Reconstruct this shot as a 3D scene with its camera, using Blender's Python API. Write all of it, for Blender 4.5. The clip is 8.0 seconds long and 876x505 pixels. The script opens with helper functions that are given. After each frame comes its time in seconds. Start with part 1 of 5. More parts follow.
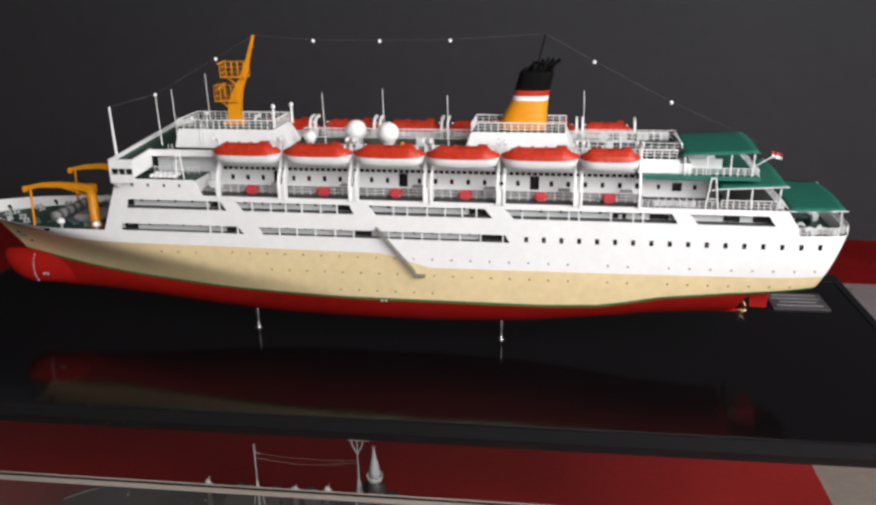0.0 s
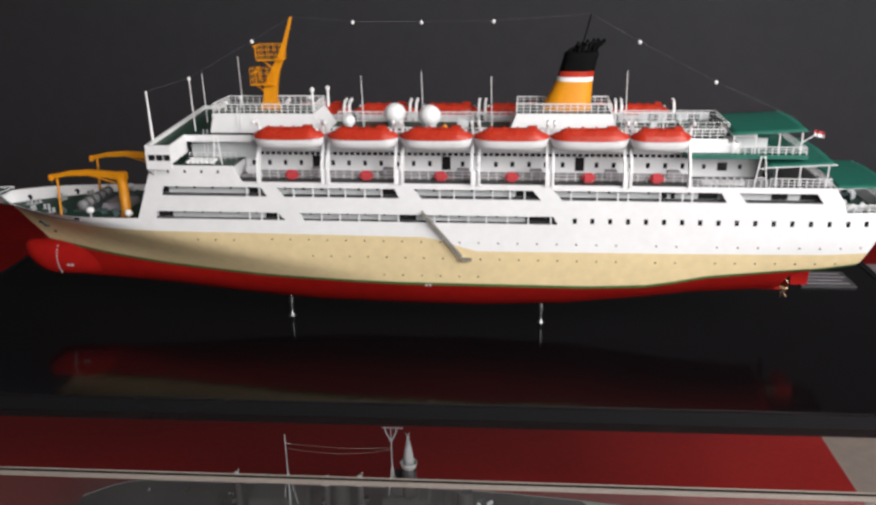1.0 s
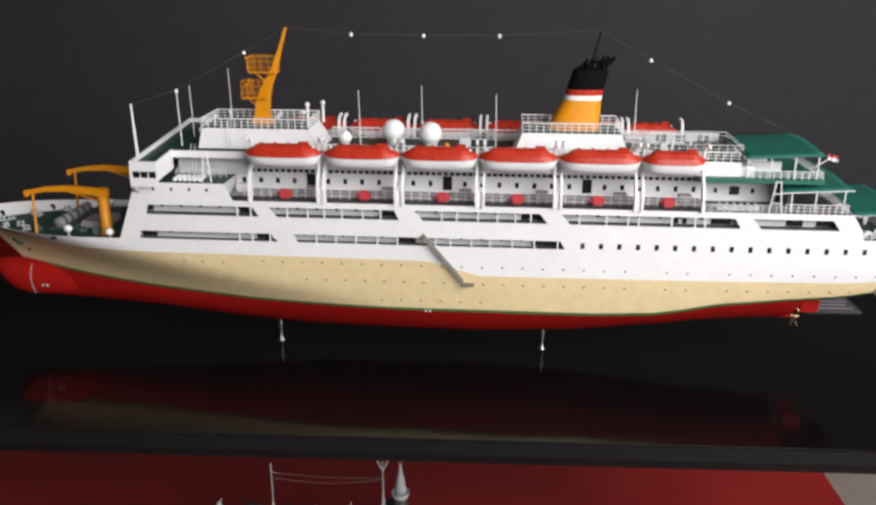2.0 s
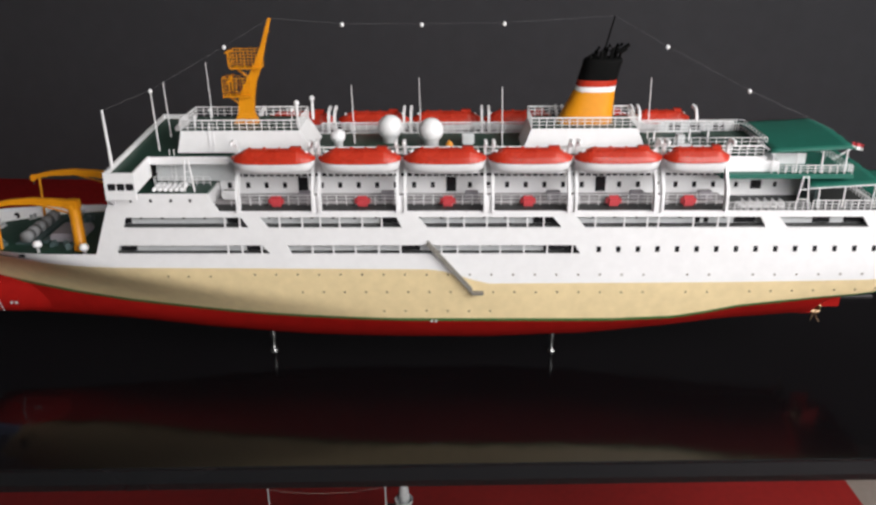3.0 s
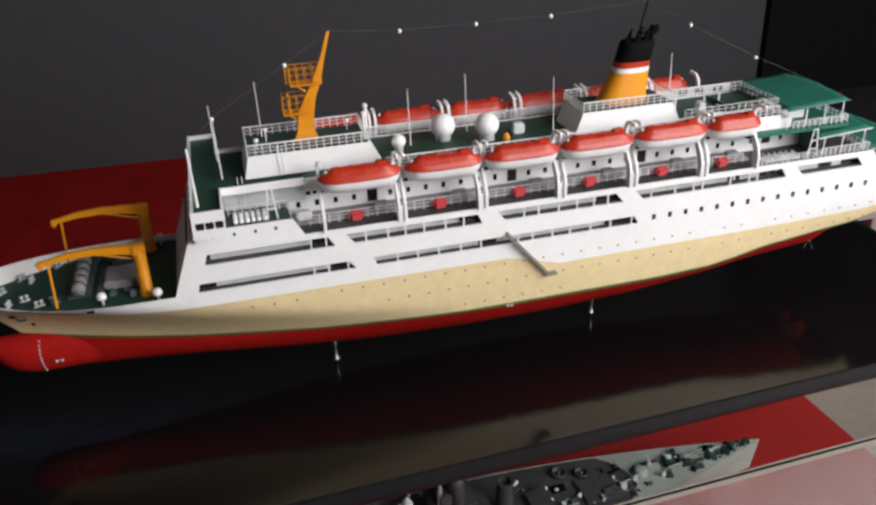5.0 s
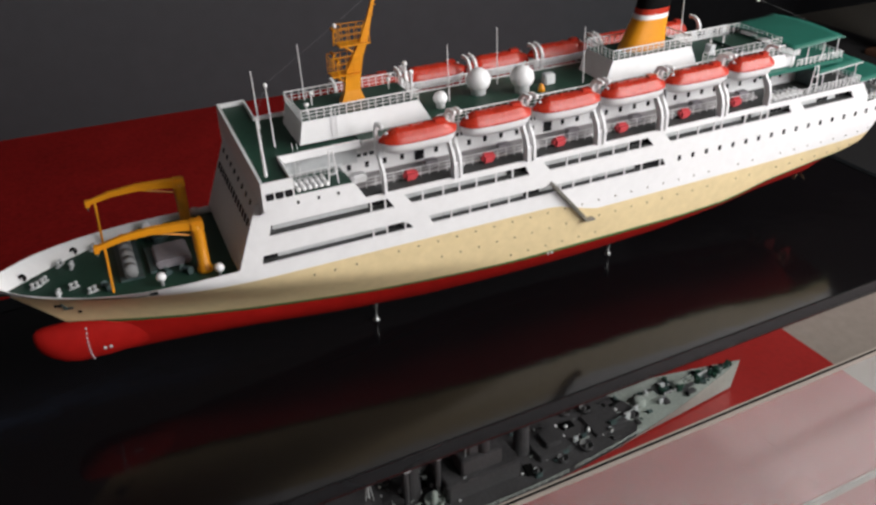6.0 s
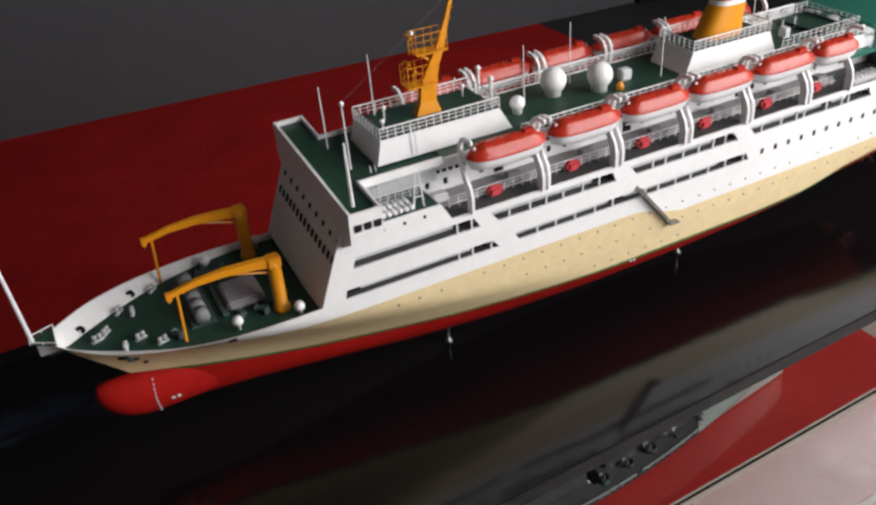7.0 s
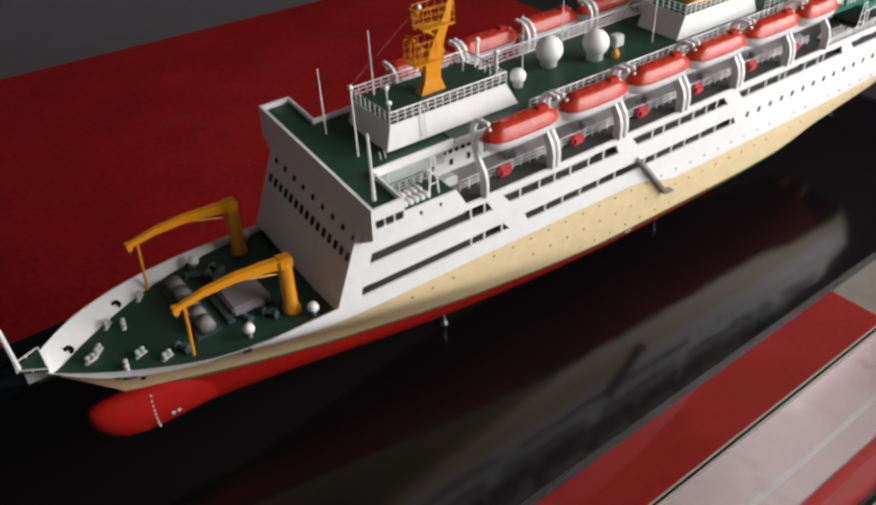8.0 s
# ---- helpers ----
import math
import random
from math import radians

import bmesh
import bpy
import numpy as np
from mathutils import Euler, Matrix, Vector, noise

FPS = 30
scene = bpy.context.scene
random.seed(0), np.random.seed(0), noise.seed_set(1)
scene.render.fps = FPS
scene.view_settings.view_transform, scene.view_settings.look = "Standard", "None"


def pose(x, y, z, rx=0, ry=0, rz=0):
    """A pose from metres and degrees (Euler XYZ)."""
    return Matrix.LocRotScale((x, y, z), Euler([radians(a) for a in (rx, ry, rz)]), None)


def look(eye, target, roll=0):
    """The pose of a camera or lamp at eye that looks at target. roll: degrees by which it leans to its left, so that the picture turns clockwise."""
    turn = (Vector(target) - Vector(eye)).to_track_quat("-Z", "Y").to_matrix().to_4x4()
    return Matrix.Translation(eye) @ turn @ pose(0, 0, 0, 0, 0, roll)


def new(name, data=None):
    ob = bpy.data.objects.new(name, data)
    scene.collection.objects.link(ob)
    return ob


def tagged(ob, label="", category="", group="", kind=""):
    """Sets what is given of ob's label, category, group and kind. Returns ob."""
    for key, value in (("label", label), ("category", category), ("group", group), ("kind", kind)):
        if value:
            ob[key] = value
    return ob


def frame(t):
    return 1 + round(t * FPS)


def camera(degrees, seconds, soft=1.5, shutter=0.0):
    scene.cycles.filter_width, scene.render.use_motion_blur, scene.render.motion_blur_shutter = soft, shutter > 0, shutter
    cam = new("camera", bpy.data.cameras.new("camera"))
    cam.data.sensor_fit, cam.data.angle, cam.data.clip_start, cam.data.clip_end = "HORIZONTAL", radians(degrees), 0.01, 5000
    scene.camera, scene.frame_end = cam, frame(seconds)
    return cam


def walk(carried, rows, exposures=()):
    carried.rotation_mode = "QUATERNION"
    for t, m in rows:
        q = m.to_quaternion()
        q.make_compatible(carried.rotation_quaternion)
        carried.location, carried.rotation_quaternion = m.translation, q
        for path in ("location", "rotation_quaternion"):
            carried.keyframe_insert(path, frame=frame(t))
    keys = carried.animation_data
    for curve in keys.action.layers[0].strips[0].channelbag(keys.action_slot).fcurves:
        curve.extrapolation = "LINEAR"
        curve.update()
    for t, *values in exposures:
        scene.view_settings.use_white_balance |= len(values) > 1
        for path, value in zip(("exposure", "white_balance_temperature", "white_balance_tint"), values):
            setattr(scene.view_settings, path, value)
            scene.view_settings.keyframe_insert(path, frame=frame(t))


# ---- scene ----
cam = camera(55.3, 8.0, soft=2.6)
PATH = [
    (0, (0.344, -1.494, 0.7), (0.039, 0.372, 0.047), -1.0),
    (0.5, (0.251, -1.501, 0.702), (0.037, 0.375, 0.041), -0.6),
    (1, (0.191, -1.506, 0.687), (-0.018, 0.364, 0.011), -1.0),
    (1.5, (0.149, -1.491, 0.68), (0.0, 0.386, 0.007), -0.0),
    (2, (0.131, -1.435, 0.694), (-0.007, 0.447, 0.03), 0.2),
    (2.2, (0.118, -1.405, 0.696), (-0.008, 0.472, 0.019), 0.3),
    (3.3, (0.033, -1.306, 0.767), (0.007, 0.522, -0.042), -1.0),
    (3.5, (0.019, -1.307, 0.775), (0.0, 0.513, -0.054), -1.2),
    (4, (-0.068, -1.305, 0.799), (0.013, 0.483, -0.094), -1.1),
    (4.2, (-0.12, -1.298, 0.806), (0.031, 0.486, -0.085), -0.9),
    (5.3, (-0.5, -1.255, 0.867), (0.006, 0.432, -0.082), -3.2),
    (5.5, (-0.555, -1.246, 0.867), (-0.02, 0.416, -0.109), -3.5),
    (6, (-0.659, -1.181, 0.879), (0.021, 0.394, -0.15), -2.2),
    (6.5, (-0.709, -1.098, 0.865), (0.039, 0.434, -0.182), -2.1),
    (7, (-0.761, -0.993, 0.897), (-0.033, 0.519, -0.192), -4.2),
    (7.5, (-0.806, -0.9, 0.914), (-0.021, 0.549, -0.218), -4.3),
    (8, (-0.858, -0.837, 0.915), (0.048, 0.479, -0.289), -2.2),
]
walk(cam, [(t, look(eye, target, roll)) for t, eye, target, roll in PATH], exposures=[(0, 0.07), (4, 0.05), (5.5, 0.1), (7, 0.18), (8, 0.22)])

# ---- daylight: a window behind the viewer, weak sky outside ----
FLOOR, WALL_Y, ROOM = -0.97, 3.9, (-5.0, 6.0, -2.7, 2.9)  # floor level, far wall, x from, x to, near wall y, ceiling
world = bpy.data.worlds.new("sky")
scene.world = world
world.use_nodes = True
sky = world.node_tree.nodes.new("ShaderNodeTexSky")
sky.sky_type, sky.sun_disc, sky.sun_elevation, sky.sun_rotation = "NISHITA", False, radians(59), radians(191)
world.node_tree.links.new(sky.outputs[0], world.node_tree.nodes["Background"].inputs[0])
world.node_tree.nodes["Background"].inputs[1].default_value = 0.1
WINDOW = (0.5, 4.4, 0.75, 2.80)  # x from, x to, z from, z to, in the near wall


def window_light(name, size, power, colour, m):
    data = bpy.data.lights.new(name, "AREA")
    data.shape, data.size, data.size_y, data.energy, data.color = "RECTANGLE", size[0], size[1], power, colour
    ob = new(name, data)
    ob.matrix_world = m
    return ob


window_light("window_daylight", (WINDOW[1] - WINDOW[0], WINDOW[3] - WINDOW[2]), 270, (1.0, 0.98, 0.955),
             look(((WINDOW[0] + WINDOW[1]) / 2, ROOM[2] + 0.02, (WINDOW[2] + WINDOW[3]) / 2), (0.3, 0, 0.1)))

sun = bpy.data.lights.new("sun", "SUN")
sun.energy, sun.angle, sun.color = 2.2, radians(0.5), (1.0, 0.95, 0.88)
new("sun", sun).matrix_world = look((0, 0, 0), (0.10, 0.50, -0.86))


# ---- materials ----
def surface(name, rgb, rough=0.5, metal=0.0, vary=0.08, scale=40.0, bump=0.0, coat=0.0, spots=0.0, spec=0.5):
    """A painted or plain surface with variation at two scales, fine relief and uneven gloss."""
    m = bpy.data.materials.new(name)
    m.use_nodes = True
    nt = m.node_tree
    nodes, links = nt.nodes, nt.links
    p = nodes["Principled BSDF"]
    p.inputs["Metallic"].default_value = metal
    p.inputs["Coat Weight"].default_value = coat
    p.inputs["Coat Roughness"].default_value = 0.08
    p.inputs["Specular IOR Level"].default_value = spec
    co = nodes.new("ShaderNodeTexCoord")
    big, fine = nodes.new("ShaderNodeTexNoise"), nodes.new("ShaderNodeTexNoise")
    big.inputs["Scale"].default_value, fine.inputs["Scale"].default_value = scale * 0.22, scale * 3.0
    big.inputs["Detail"].default_value, fine.inputs["Detail"].default_value = 4, 3
    for n in (big, fine):
        links.new(co.outputs["Object"], n.inputs["Vector"])
    add = nodes.new("ShaderNodeMath")
    add.operation = "ADD"
    links.new(big.outputs["Fac"], add.inputs[0])
    links.new(fine.outputs["Fac"], add.inputs[1])
    ramp = nodes.new("ShaderNodeMapRange")
    ramp.inputs[1].default_value, ramp.inputs[2].default_value = 0.65, 1.35
    ramp.inputs[3].default_value, ramp.inputs[4].default_value = 1 - vary, 1 + vary
    links.new(add.outputs[0], ramp.inputs[0])
    mul = nodes.new("ShaderNodeVectorMath")
    mul.operation = "SCALE"
    mul.inputs[0].default_value = rgb
    links.new(ramp.outputs[0], mul.inputs["Scale"])
    links.new(mul.outputs[0], p.inputs["Base Color"])
    rr = nodes.new("ShaderNodeMapRange")
    rr.inputs[1].default_value, rr.inputs[2].default_value = 0.3, 0.7
    rr.inputs[3].default_value, rr.inputs[4].default_value = max(rough - 0.06, 0.0), min(rough + 0.08, 1.0)
    links.new(big.outputs["Fac"], rr.inputs[0])
    links.new(rr.outputs[0], p.inputs["Roughness"])
    if bump:
        b = nodes.new("ShaderNodeBump")
        b.inputs["Strength"].default_value, b.inputs["Distance"].default_value = 0.4, bump
        links.new(fine.outputs["Fac"], b.inputs["Height"])
        links.new(b.outputs[0], p.inputs["Normal"])
    return m


def clear_pane(name, base):
    """Thin flat glass: light goes straight through, with a mirror gloss at low angles."""
    m = bpy.data.materials.new(name)
    m.use_nodes = True
    nodes, links = m.node_tree.nodes, m.node_tree.links
    mix, glossy, thru = nodes.new("ShaderNodeMixShader"), nodes.new("ShaderNodeBsdfGlossy"), nodes.new("ShaderNodeBsdfTransparent")
    glossy.inputs["Roughness"].default_value = 0.03
    glossy.inputs["Color"].default_value = (0.92, 0.95, 0.94, 1)
    thru.inputs["Color"].default_value = (0.93, 0.96, 0.95, 1)
    angle, power, gloss = nodes.new("ShaderNodeLayerWeight"), nodes.new("ShaderNodeMath"), nodes.new("ShaderNodeMapRange")
    angle.inputs["Blend"].default_value = 0.5
    power.operation, power.inputs[1].default_value = "POWER", 4.0
    gloss.inputs[3].default_value, gloss.inputs[4].default_value = base, 1.0
    links.new(angle.outputs["Facing"], power.inputs[0])
    links.new(power.outputs[0], gloss.inputs[0])
    links.new(gloss.outputs[0], mix.inputs[0])
    links.new(thru.outputs[0], mix.inputs[1])
    links.new(glossy.outputs[0], mix.inputs[2])
    links.new(mix.outputs[0], nodes["Material Output"].inputs[0])
    return m


WHITE = surface("white_model_paint", (0.80, 0.79, 0.80), 0.38, vary=0.04, scale=25)
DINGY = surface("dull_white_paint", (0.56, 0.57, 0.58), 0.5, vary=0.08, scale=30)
BEIGE = surface("beige_hull_paint", (0.72, 0.57, 0.33), 0.35, vary=0.09, scale=20)
RED_HULL = surface("red_antifouling_paint", (0.345, 0.009, 0.007), 0.6, vary=0.14, scale=16, spec=0.1)
GREEN_LINE = surface("green_boot_line", (0.045, 0.13, 0.035), 0.4)
GREEN_DECK = surface("green_deck_paint", (0.012, 0.046, 0.030), 0.5, vary=0.25, scale=60)
GREY_DECK = surface("grey_green_deck_paint", (0.040, 0.041, 0.041), 0.6, vary=0.2, scale=60)
AWNING = surface("green_awning_sheet", (0.008, 0.115, 0.082), 0.55, vary=0.1, scale=30)
ORANGE = surface("yellow_orange_paint", (0.70, 0.265, 0.004), 0.40, vary=0.07, scale=40)
RED_BOAT = surface("red_canopy_paint", (0.44, 0.030, 0.013), 0.28, vary=0.22, scale=90, bump=0.0006, spec=0.35)
PINK_RED = surface("faded_red_plastic", (0.50, 0.05, 0.06), 0.45, vary=0.1, scale=60)
BLACK = surface("black_paint", (0.003, 0.003, 0.003), 0.8, vary=0.2, spec=0.1)
# dark window panes, and the flat patches and strips that paint shade
PANE_SHADE_DARK = surface("dark_pane_and_shade", (0.014, 0.014, 0.016), 0.2, vary=0.2)
BRONZE = surface("dark_bronze_paint", (0.13, 0.095, 0.06), 0.45, vary=0.3, scale=300)
GUNMETAL = surface("dark_machinery", (0.06, 0.09, 0.09), 0.4, vary=0.3, scale=80)
STEEL = surface("polished_steel", (0.28, 0.28, 0.28), 0.35, metal=1.0)
BRASS = surface("bronze_propeller", (0.45, 0.30, 0.18), 0.35, metal=1.0)
GANGWAY = surface("grey_wooden_gangway", (0.20, 0.185, 0.16), 0.6, vary=0.2, scale=80)
BOARD = surface("black_acrylic_sheet", (0.0045, 0.0038, 0.0045), 0.10, vary=0.1, scale=2.2, bump=0.003, spec=0.33)
TRIM = surface("dark_anodised_trim", (0.007, 0.008, 0.009), 0.25, vary=0.1, scale=8, spec=0.35)
CLOTH = surface("red_display_sheet", (0.30, 0.012, 0.010), 0.5, vary=0.16, scale=20, coat=0.9)
CARPET = surface("red_carpet", (0.325, 0.012, 0.011), 0.95, vary=0.25, scale=14, bump=0.003, spec=0.1)
WALL = surface("charcoal_wall_paint", (0.053, 0.054, 0.061), 0.8, vary=0.10, scale=3, bump=0.001)
PLASTER = surface("pale_plaster", (0.42, 0.41, 0.39), 0.85, vary=0.06, scale=4)
CEILING = surface("ceiling_plaster", (0.24, 0.24, 0.23), 0.9, vary=0.05, scale=4)
TILE = surface("pale_floor_tile", (0.31, 0.255, 0.27), 0.3, vary=0.12, scale=9)
GROUT = surface("grey_grout", (0.30, 0.26, 0.265), 0.5)
WARSHIP = surface("grey_warship_paint", (0.34, 0.37, 0.34), 0.5, vary=0.2, scale=50)
WARDECK = surface("dark_grey_warship_deck", (0.058, 0.054, 0.057), 0.5, vary=0.3, scale=50)
BACKING = surface("red_acrylic_backing", (0.20, 0.010, 0.012), 0.3, vary=0.1, scale=6, coat=0.5)
BACKING.node_tree.nodes["Principled BSDF"].inputs["Coat IOR"].default_value = 1.5
PANE = clear_pane("case_glass", 0.09)
WALKWAY = surface("worn_grey_walkway", (0.27, 0.25, 0.255), 0.55, vary=0.2, scale=50)
PALE_DECK = surface("pale_grey_deck", (0.20, 0.20, 0.205), 0.6, vary=0.15, scale=60)
HATCH = surface("mauve_grey_hatch", (0.30, 0.275, 0.30), 0.5, vary=0.12, scale=50)
MAT = surface("black_floor_mat", (0.012, 0.011, 0.012), 0.9, vary=0.2, scale=10)
SIDE_FLOOR = surface("dull_brown_floor", (0.075, 0.066, 0.055), 0.8, vary=0.15, scale=8)
CURTAIN = surface("black_curtain_cloth", (0.008, 0.008, 0.009), 0.95, vary=0.2, scale=6, spec=0.1)
BROWN_WOOD = surface("brown_stained_wood", (0.12, 0.055, 0.032), 0.5, vary=0.25, scale=12)
SHELF_WOOD = surface("beige_shelf_board", (0.25, 0.205, 0.18), 0.5, vary=0.12, scale=14)
WOOD_EDGE = surface("beige_edge_strip", (0.29, 0.25, 0.22), 0.45, vary=0.1, scale=30)


# ---- mesh helpers ----
def part(name, bm, material, parent, label="", smooth=False):
    """Links a bmesh, or a mesh made before, as one mesh object under a thing or a part."""
    if isinstance(bm, bmesh.types.BMesh):
        bmesh.ops.recalc_face_normals(bm, faces=bm.faces)
        me = bpy.data.meshes.new(name)
        bm.to_mesh(me)
        bm.free()
        if smooth:
            for f in me.polygons:
                f.use_smooth = True
        me.materials.append(material)
    else:
        me = bm
    ob = new(name, me)
    if parent:
        ob.parent = parent
    return tagged(ob, label)


def put(name, ob, parent, m):
    """One more object on the mesh of ob, at m within parent."""
    o = new(name, ob.data)
    o.parent = parent
    o.matrix_basis = m
    return o


def box(bm, x0, x1, y0, y1, z0, z1, bevel=0.0):
    vs = [bm.verts.new((x, y, z)) for x in (x0, x1) for y in (y0, y1) for z in (z0, z1)]
    fs = [bm.faces.new([vs[i] for i in q]) for q in ((0, 1, 3, 2), (4, 6, 7, 5), (0, 4, 5, 1), (2, 3, 7, 6), (0, 2, 6, 4), (1, 5, 7, 3))]
    if bevel:
        bmesh.ops.bevel(bm, geom=list({e for f in fs for e in f.edges}), offset=bevel, segments=2, affect="EDGES")
    return bm


def quad_prism(bm, bl, br, tl, tr, z0, z1, y0, y1):
    """A plate between y0 and y1 whose outline is given by its x at the bottom and at the top."""
    a = [bm.verts.new(c) for c in ((bl, y0, z0), (br, y0, z0), (tr, y0, z1), (tl, y0, z1))]
    b = [bm.verts.new(c) for c in ((bl, y1, z0), (br, y1, z0), (tr, y1, z1), (tl, y1, z1))]
    bm.faces.new(a), bm.faces.new(b[::-1])
    for i in range(4):
        j = (i + 1) % 4
        bm.faces.new((a[i], b[i], b[j], a[j]))
    return bm


def extrude_outline(bm, pts, lift):
    """A prism: an outline of 3D points moved by lift."""
    a = [bm.verts.new(p) for p in pts]
    b = [bm.verts.new(Vector(p) + Vector(lift)) for p in pts]
    bm.faces.new(a), bm.faces.new(b[::-1])
    for i in range(len(a)):
        j = (i + 1) % len(a)
        bm.faces.new((a[i], b[i], b[j], a[j]))
    return bm


def tube(bm, pts, r, n=6, r_end=None, caps=True):
    """A round bar along points."""
    pts = [Vector(p) for p in pts]
    rings = []
    for i, p in enumerate(pts):
        d = (pts[min(i + 1, len(pts) - 1)] - pts[max(i - 1, 0)]).normalized()
        side = d.cross(Vector((0, 0, 1)) if abs(d.z) < 0.9 else Vector((1, 0, 0))).normalized()
        up = side.cross(d)
        rad = r + (r_end - r) * i / max(len(pts) - 1, 1) if r_end is not None else r
        rings.append([bm.verts.new(p + rad * (math.cos(a) * side + math.sin(a) * up)) for a in (2 * math.pi * k / n for k in range(n))])
    for a, b in zip(rings, rings[1:]):
        for k in range(n):
            bm.faces.new((a[k], a[(k + 1) % n], b[(k + 1) % n], b[k]))
    if caps:
        bm.faces.new(rings[0][::-1]), bm.faces.new(rings[-1])
    return bm


def lathe(bm, profile, centre, n=20):
    """A turned shape round the vertical through centre: rows of radius and height."""
    cx, cy, cz = centre
    rings = []
    for r, z in profile:
        if r < 1e-6:
            rings.append([bm.verts.new((cx, cy, cz + z))])
        else:
            rings.append([bm.verts.new((cx + r * math.cos(2 * math.pi * k / n), cy + r * math.sin(2 * math.pi * k / n), cz + z)) for k in range(n)])
    for a, b in zip(rings, rings[1:]):
        for k in range(n):
            q = [a[k % len(a)], a[(k + 1) % len(a)], b[(k + 1) % len(b)], b[k % len(b)]]
            q = list(dict.fromkeys(q))
            if len(q) > 2:
                bm.faces.new(q)
    for ring in (rings[0], rings[-1]):
        if len(ring) > 2:
            bm.faces.new(ring)
    return bm


def rail(pts, height, gap=0.012, r=0.0006, bars=3, thick=None, posts=True):
    """Guard rail along points: a handrail, lower bars and, unless they are parts of their own, stanchions."""
    bm = bmesh.new()
    up = Vector((0, 0, 1))
    pts = [Vector(p) for p in pts]
    for k in range(bars):
        h = height * (k + 1) / bars
        tube(bm, [p + up * h for p in pts], thick or r if k == bars - 1 else r * 0.75, 4)
    if posts:
        for p in post_places(pts, gap):
            tube(bm, [p, p + up * height], r, 4)
    return bm


def post_places(pts, gap):
    pts, places = [Vector(p) for p in pts], []
    for a, b in zip(pts, pts[1:]):
        n = max(1, round((b - a).length / gap))
        places += [a.lerp(b, i / n) for i in range(n + (b is pts[-1] and (b - pts[0]).length > 1e-4))]
    return places


def guard_rail(name, pts, height, gap=0.012, r=0.0006, material=None, parent=None, label="white guard rail", thick=None):
    """A guard rail whose stanchions are parts on one mesh."""
    bars = part(name, rail(pts, height, gap, r, 3, thick, False), material, parent, label)
    stanchion = None
    for p in post_places(pts, gap):
        if stanchion is None:
            stanchion = part("stanchion", tube(bmesh.new(), [(0, 0, 0), (0, 0, height)], r, 5), material, bars)
            stanchion.matrix_basis = Matrix.Translation(p)
        else:
            put("stanchion", stanchion, bars, Matrix.Translation(p))
    return bars


def thing(name, label, category, group="", kind="", at=(0, 0, 0)):
    ob = new(name)
    ob.location = at
    ob.empty_display_size = 0.05
    return tagged(ob, label, category, group, kind)


def table(xs, ys):
    return lambda x: float(np.interp(x, xs, ys))


# ---- the room ----
X0, X1, Y0, TOP = ROOM


TURN, WALL_TURN = 0.031, -0.05  # the case and the floor lie turned a little against the ship, the far wall the other way


def slab(name, x0, x1, y0, y1, z0, z1, material, label, category, turn=0.0):
    ob = part(name, box(bmesh.new(), x0, x1, y0, y1, z0, z1), material, None)
    ob.rotation_euler.z = turn
    return tagged(ob, label, category, kind="structure")


slab("floor", X0, X1, Y0, WALL_Y + 0.3, FLOOR - 0.1, FLOOR - 0.012, GROUT, "grey grouted floor under pale tiles", "floor", TURN)
slab("carpet", X0 + 0.02, 2.55, 0.0, WALL_Y + 0.3, FLOOR - 0.011, FLOOR, CARPET, "plain red carpet on the floor behind the display", "carpet", TURN)
slab("floor_mat", 2.554, 4.6, 0.0, WALL_Y + 0.3, FLOOR - 0.011, FLOOR, MAT, "black mat beside the red carpet", "mat", TURN)
slab("side_floor", 4.604, X1 - 0.02, 0.0, WALL_Y + 0.3, FLOOR - 0.011, FLOOR, SIDE_FLOOR, "dull brown floor covering beyond the black mat", "floor", TURN)
slab("carpet_runner", X0 + 0.02, X1 - 0.02, -0.505, -0.413, FLOOR - 0.011, FLOOR, CARPET, "narrow red carpet runner before the display case", "carpet", TURN)
slab("dark_partition", 3.05, X1 + 0.5, WALL_Y - 0.06, WALL_Y + 0.15, FLOOR - 0.1, TOP, CURTAIN, "black curtain partition beside the grey wall", "partition", WALL_TURN)
slab("wall_far", X0 - 0.5, 3.048, WALL_Y, WALL_Y + 0.15, FLOOR - 0.1, TOP, WALL, "plain charcoal grey painted wall", "wall", WALL_TURN)
slab("wall_left", X0 - 0.15, X0, Y0, WALL_Y, FLOOR - 0.1, TOP, PLASTER, "plain pale plastered wall", "wall")
slab("wall_right", X1, X1 + 0.15, Y0, WALL_Y, FLOOR - 0.1, TOP, WALL, "plain charcoal grey painted wall", "wall")
slab("ceiling", X0, X1, Y0, WALL_Y, TOP, TOP + 0.12, CEILING, "plain pale ceiling", "ceiling")
bm = bmesh.new()
wx0, wx1, wz0, wz1 = WINDOW
box(bm, X0, wx0, Y0 - 0.15, Y0, FLOOR - 0.1, TOP)
box(bm, wx1, X1, Y0 - 0.15, Y0, FLOOR - 0.1, TOP)
box(bm, wx0, wx1, Y0 - 0.15, Y0, FLOOR - 0.1, wz0)
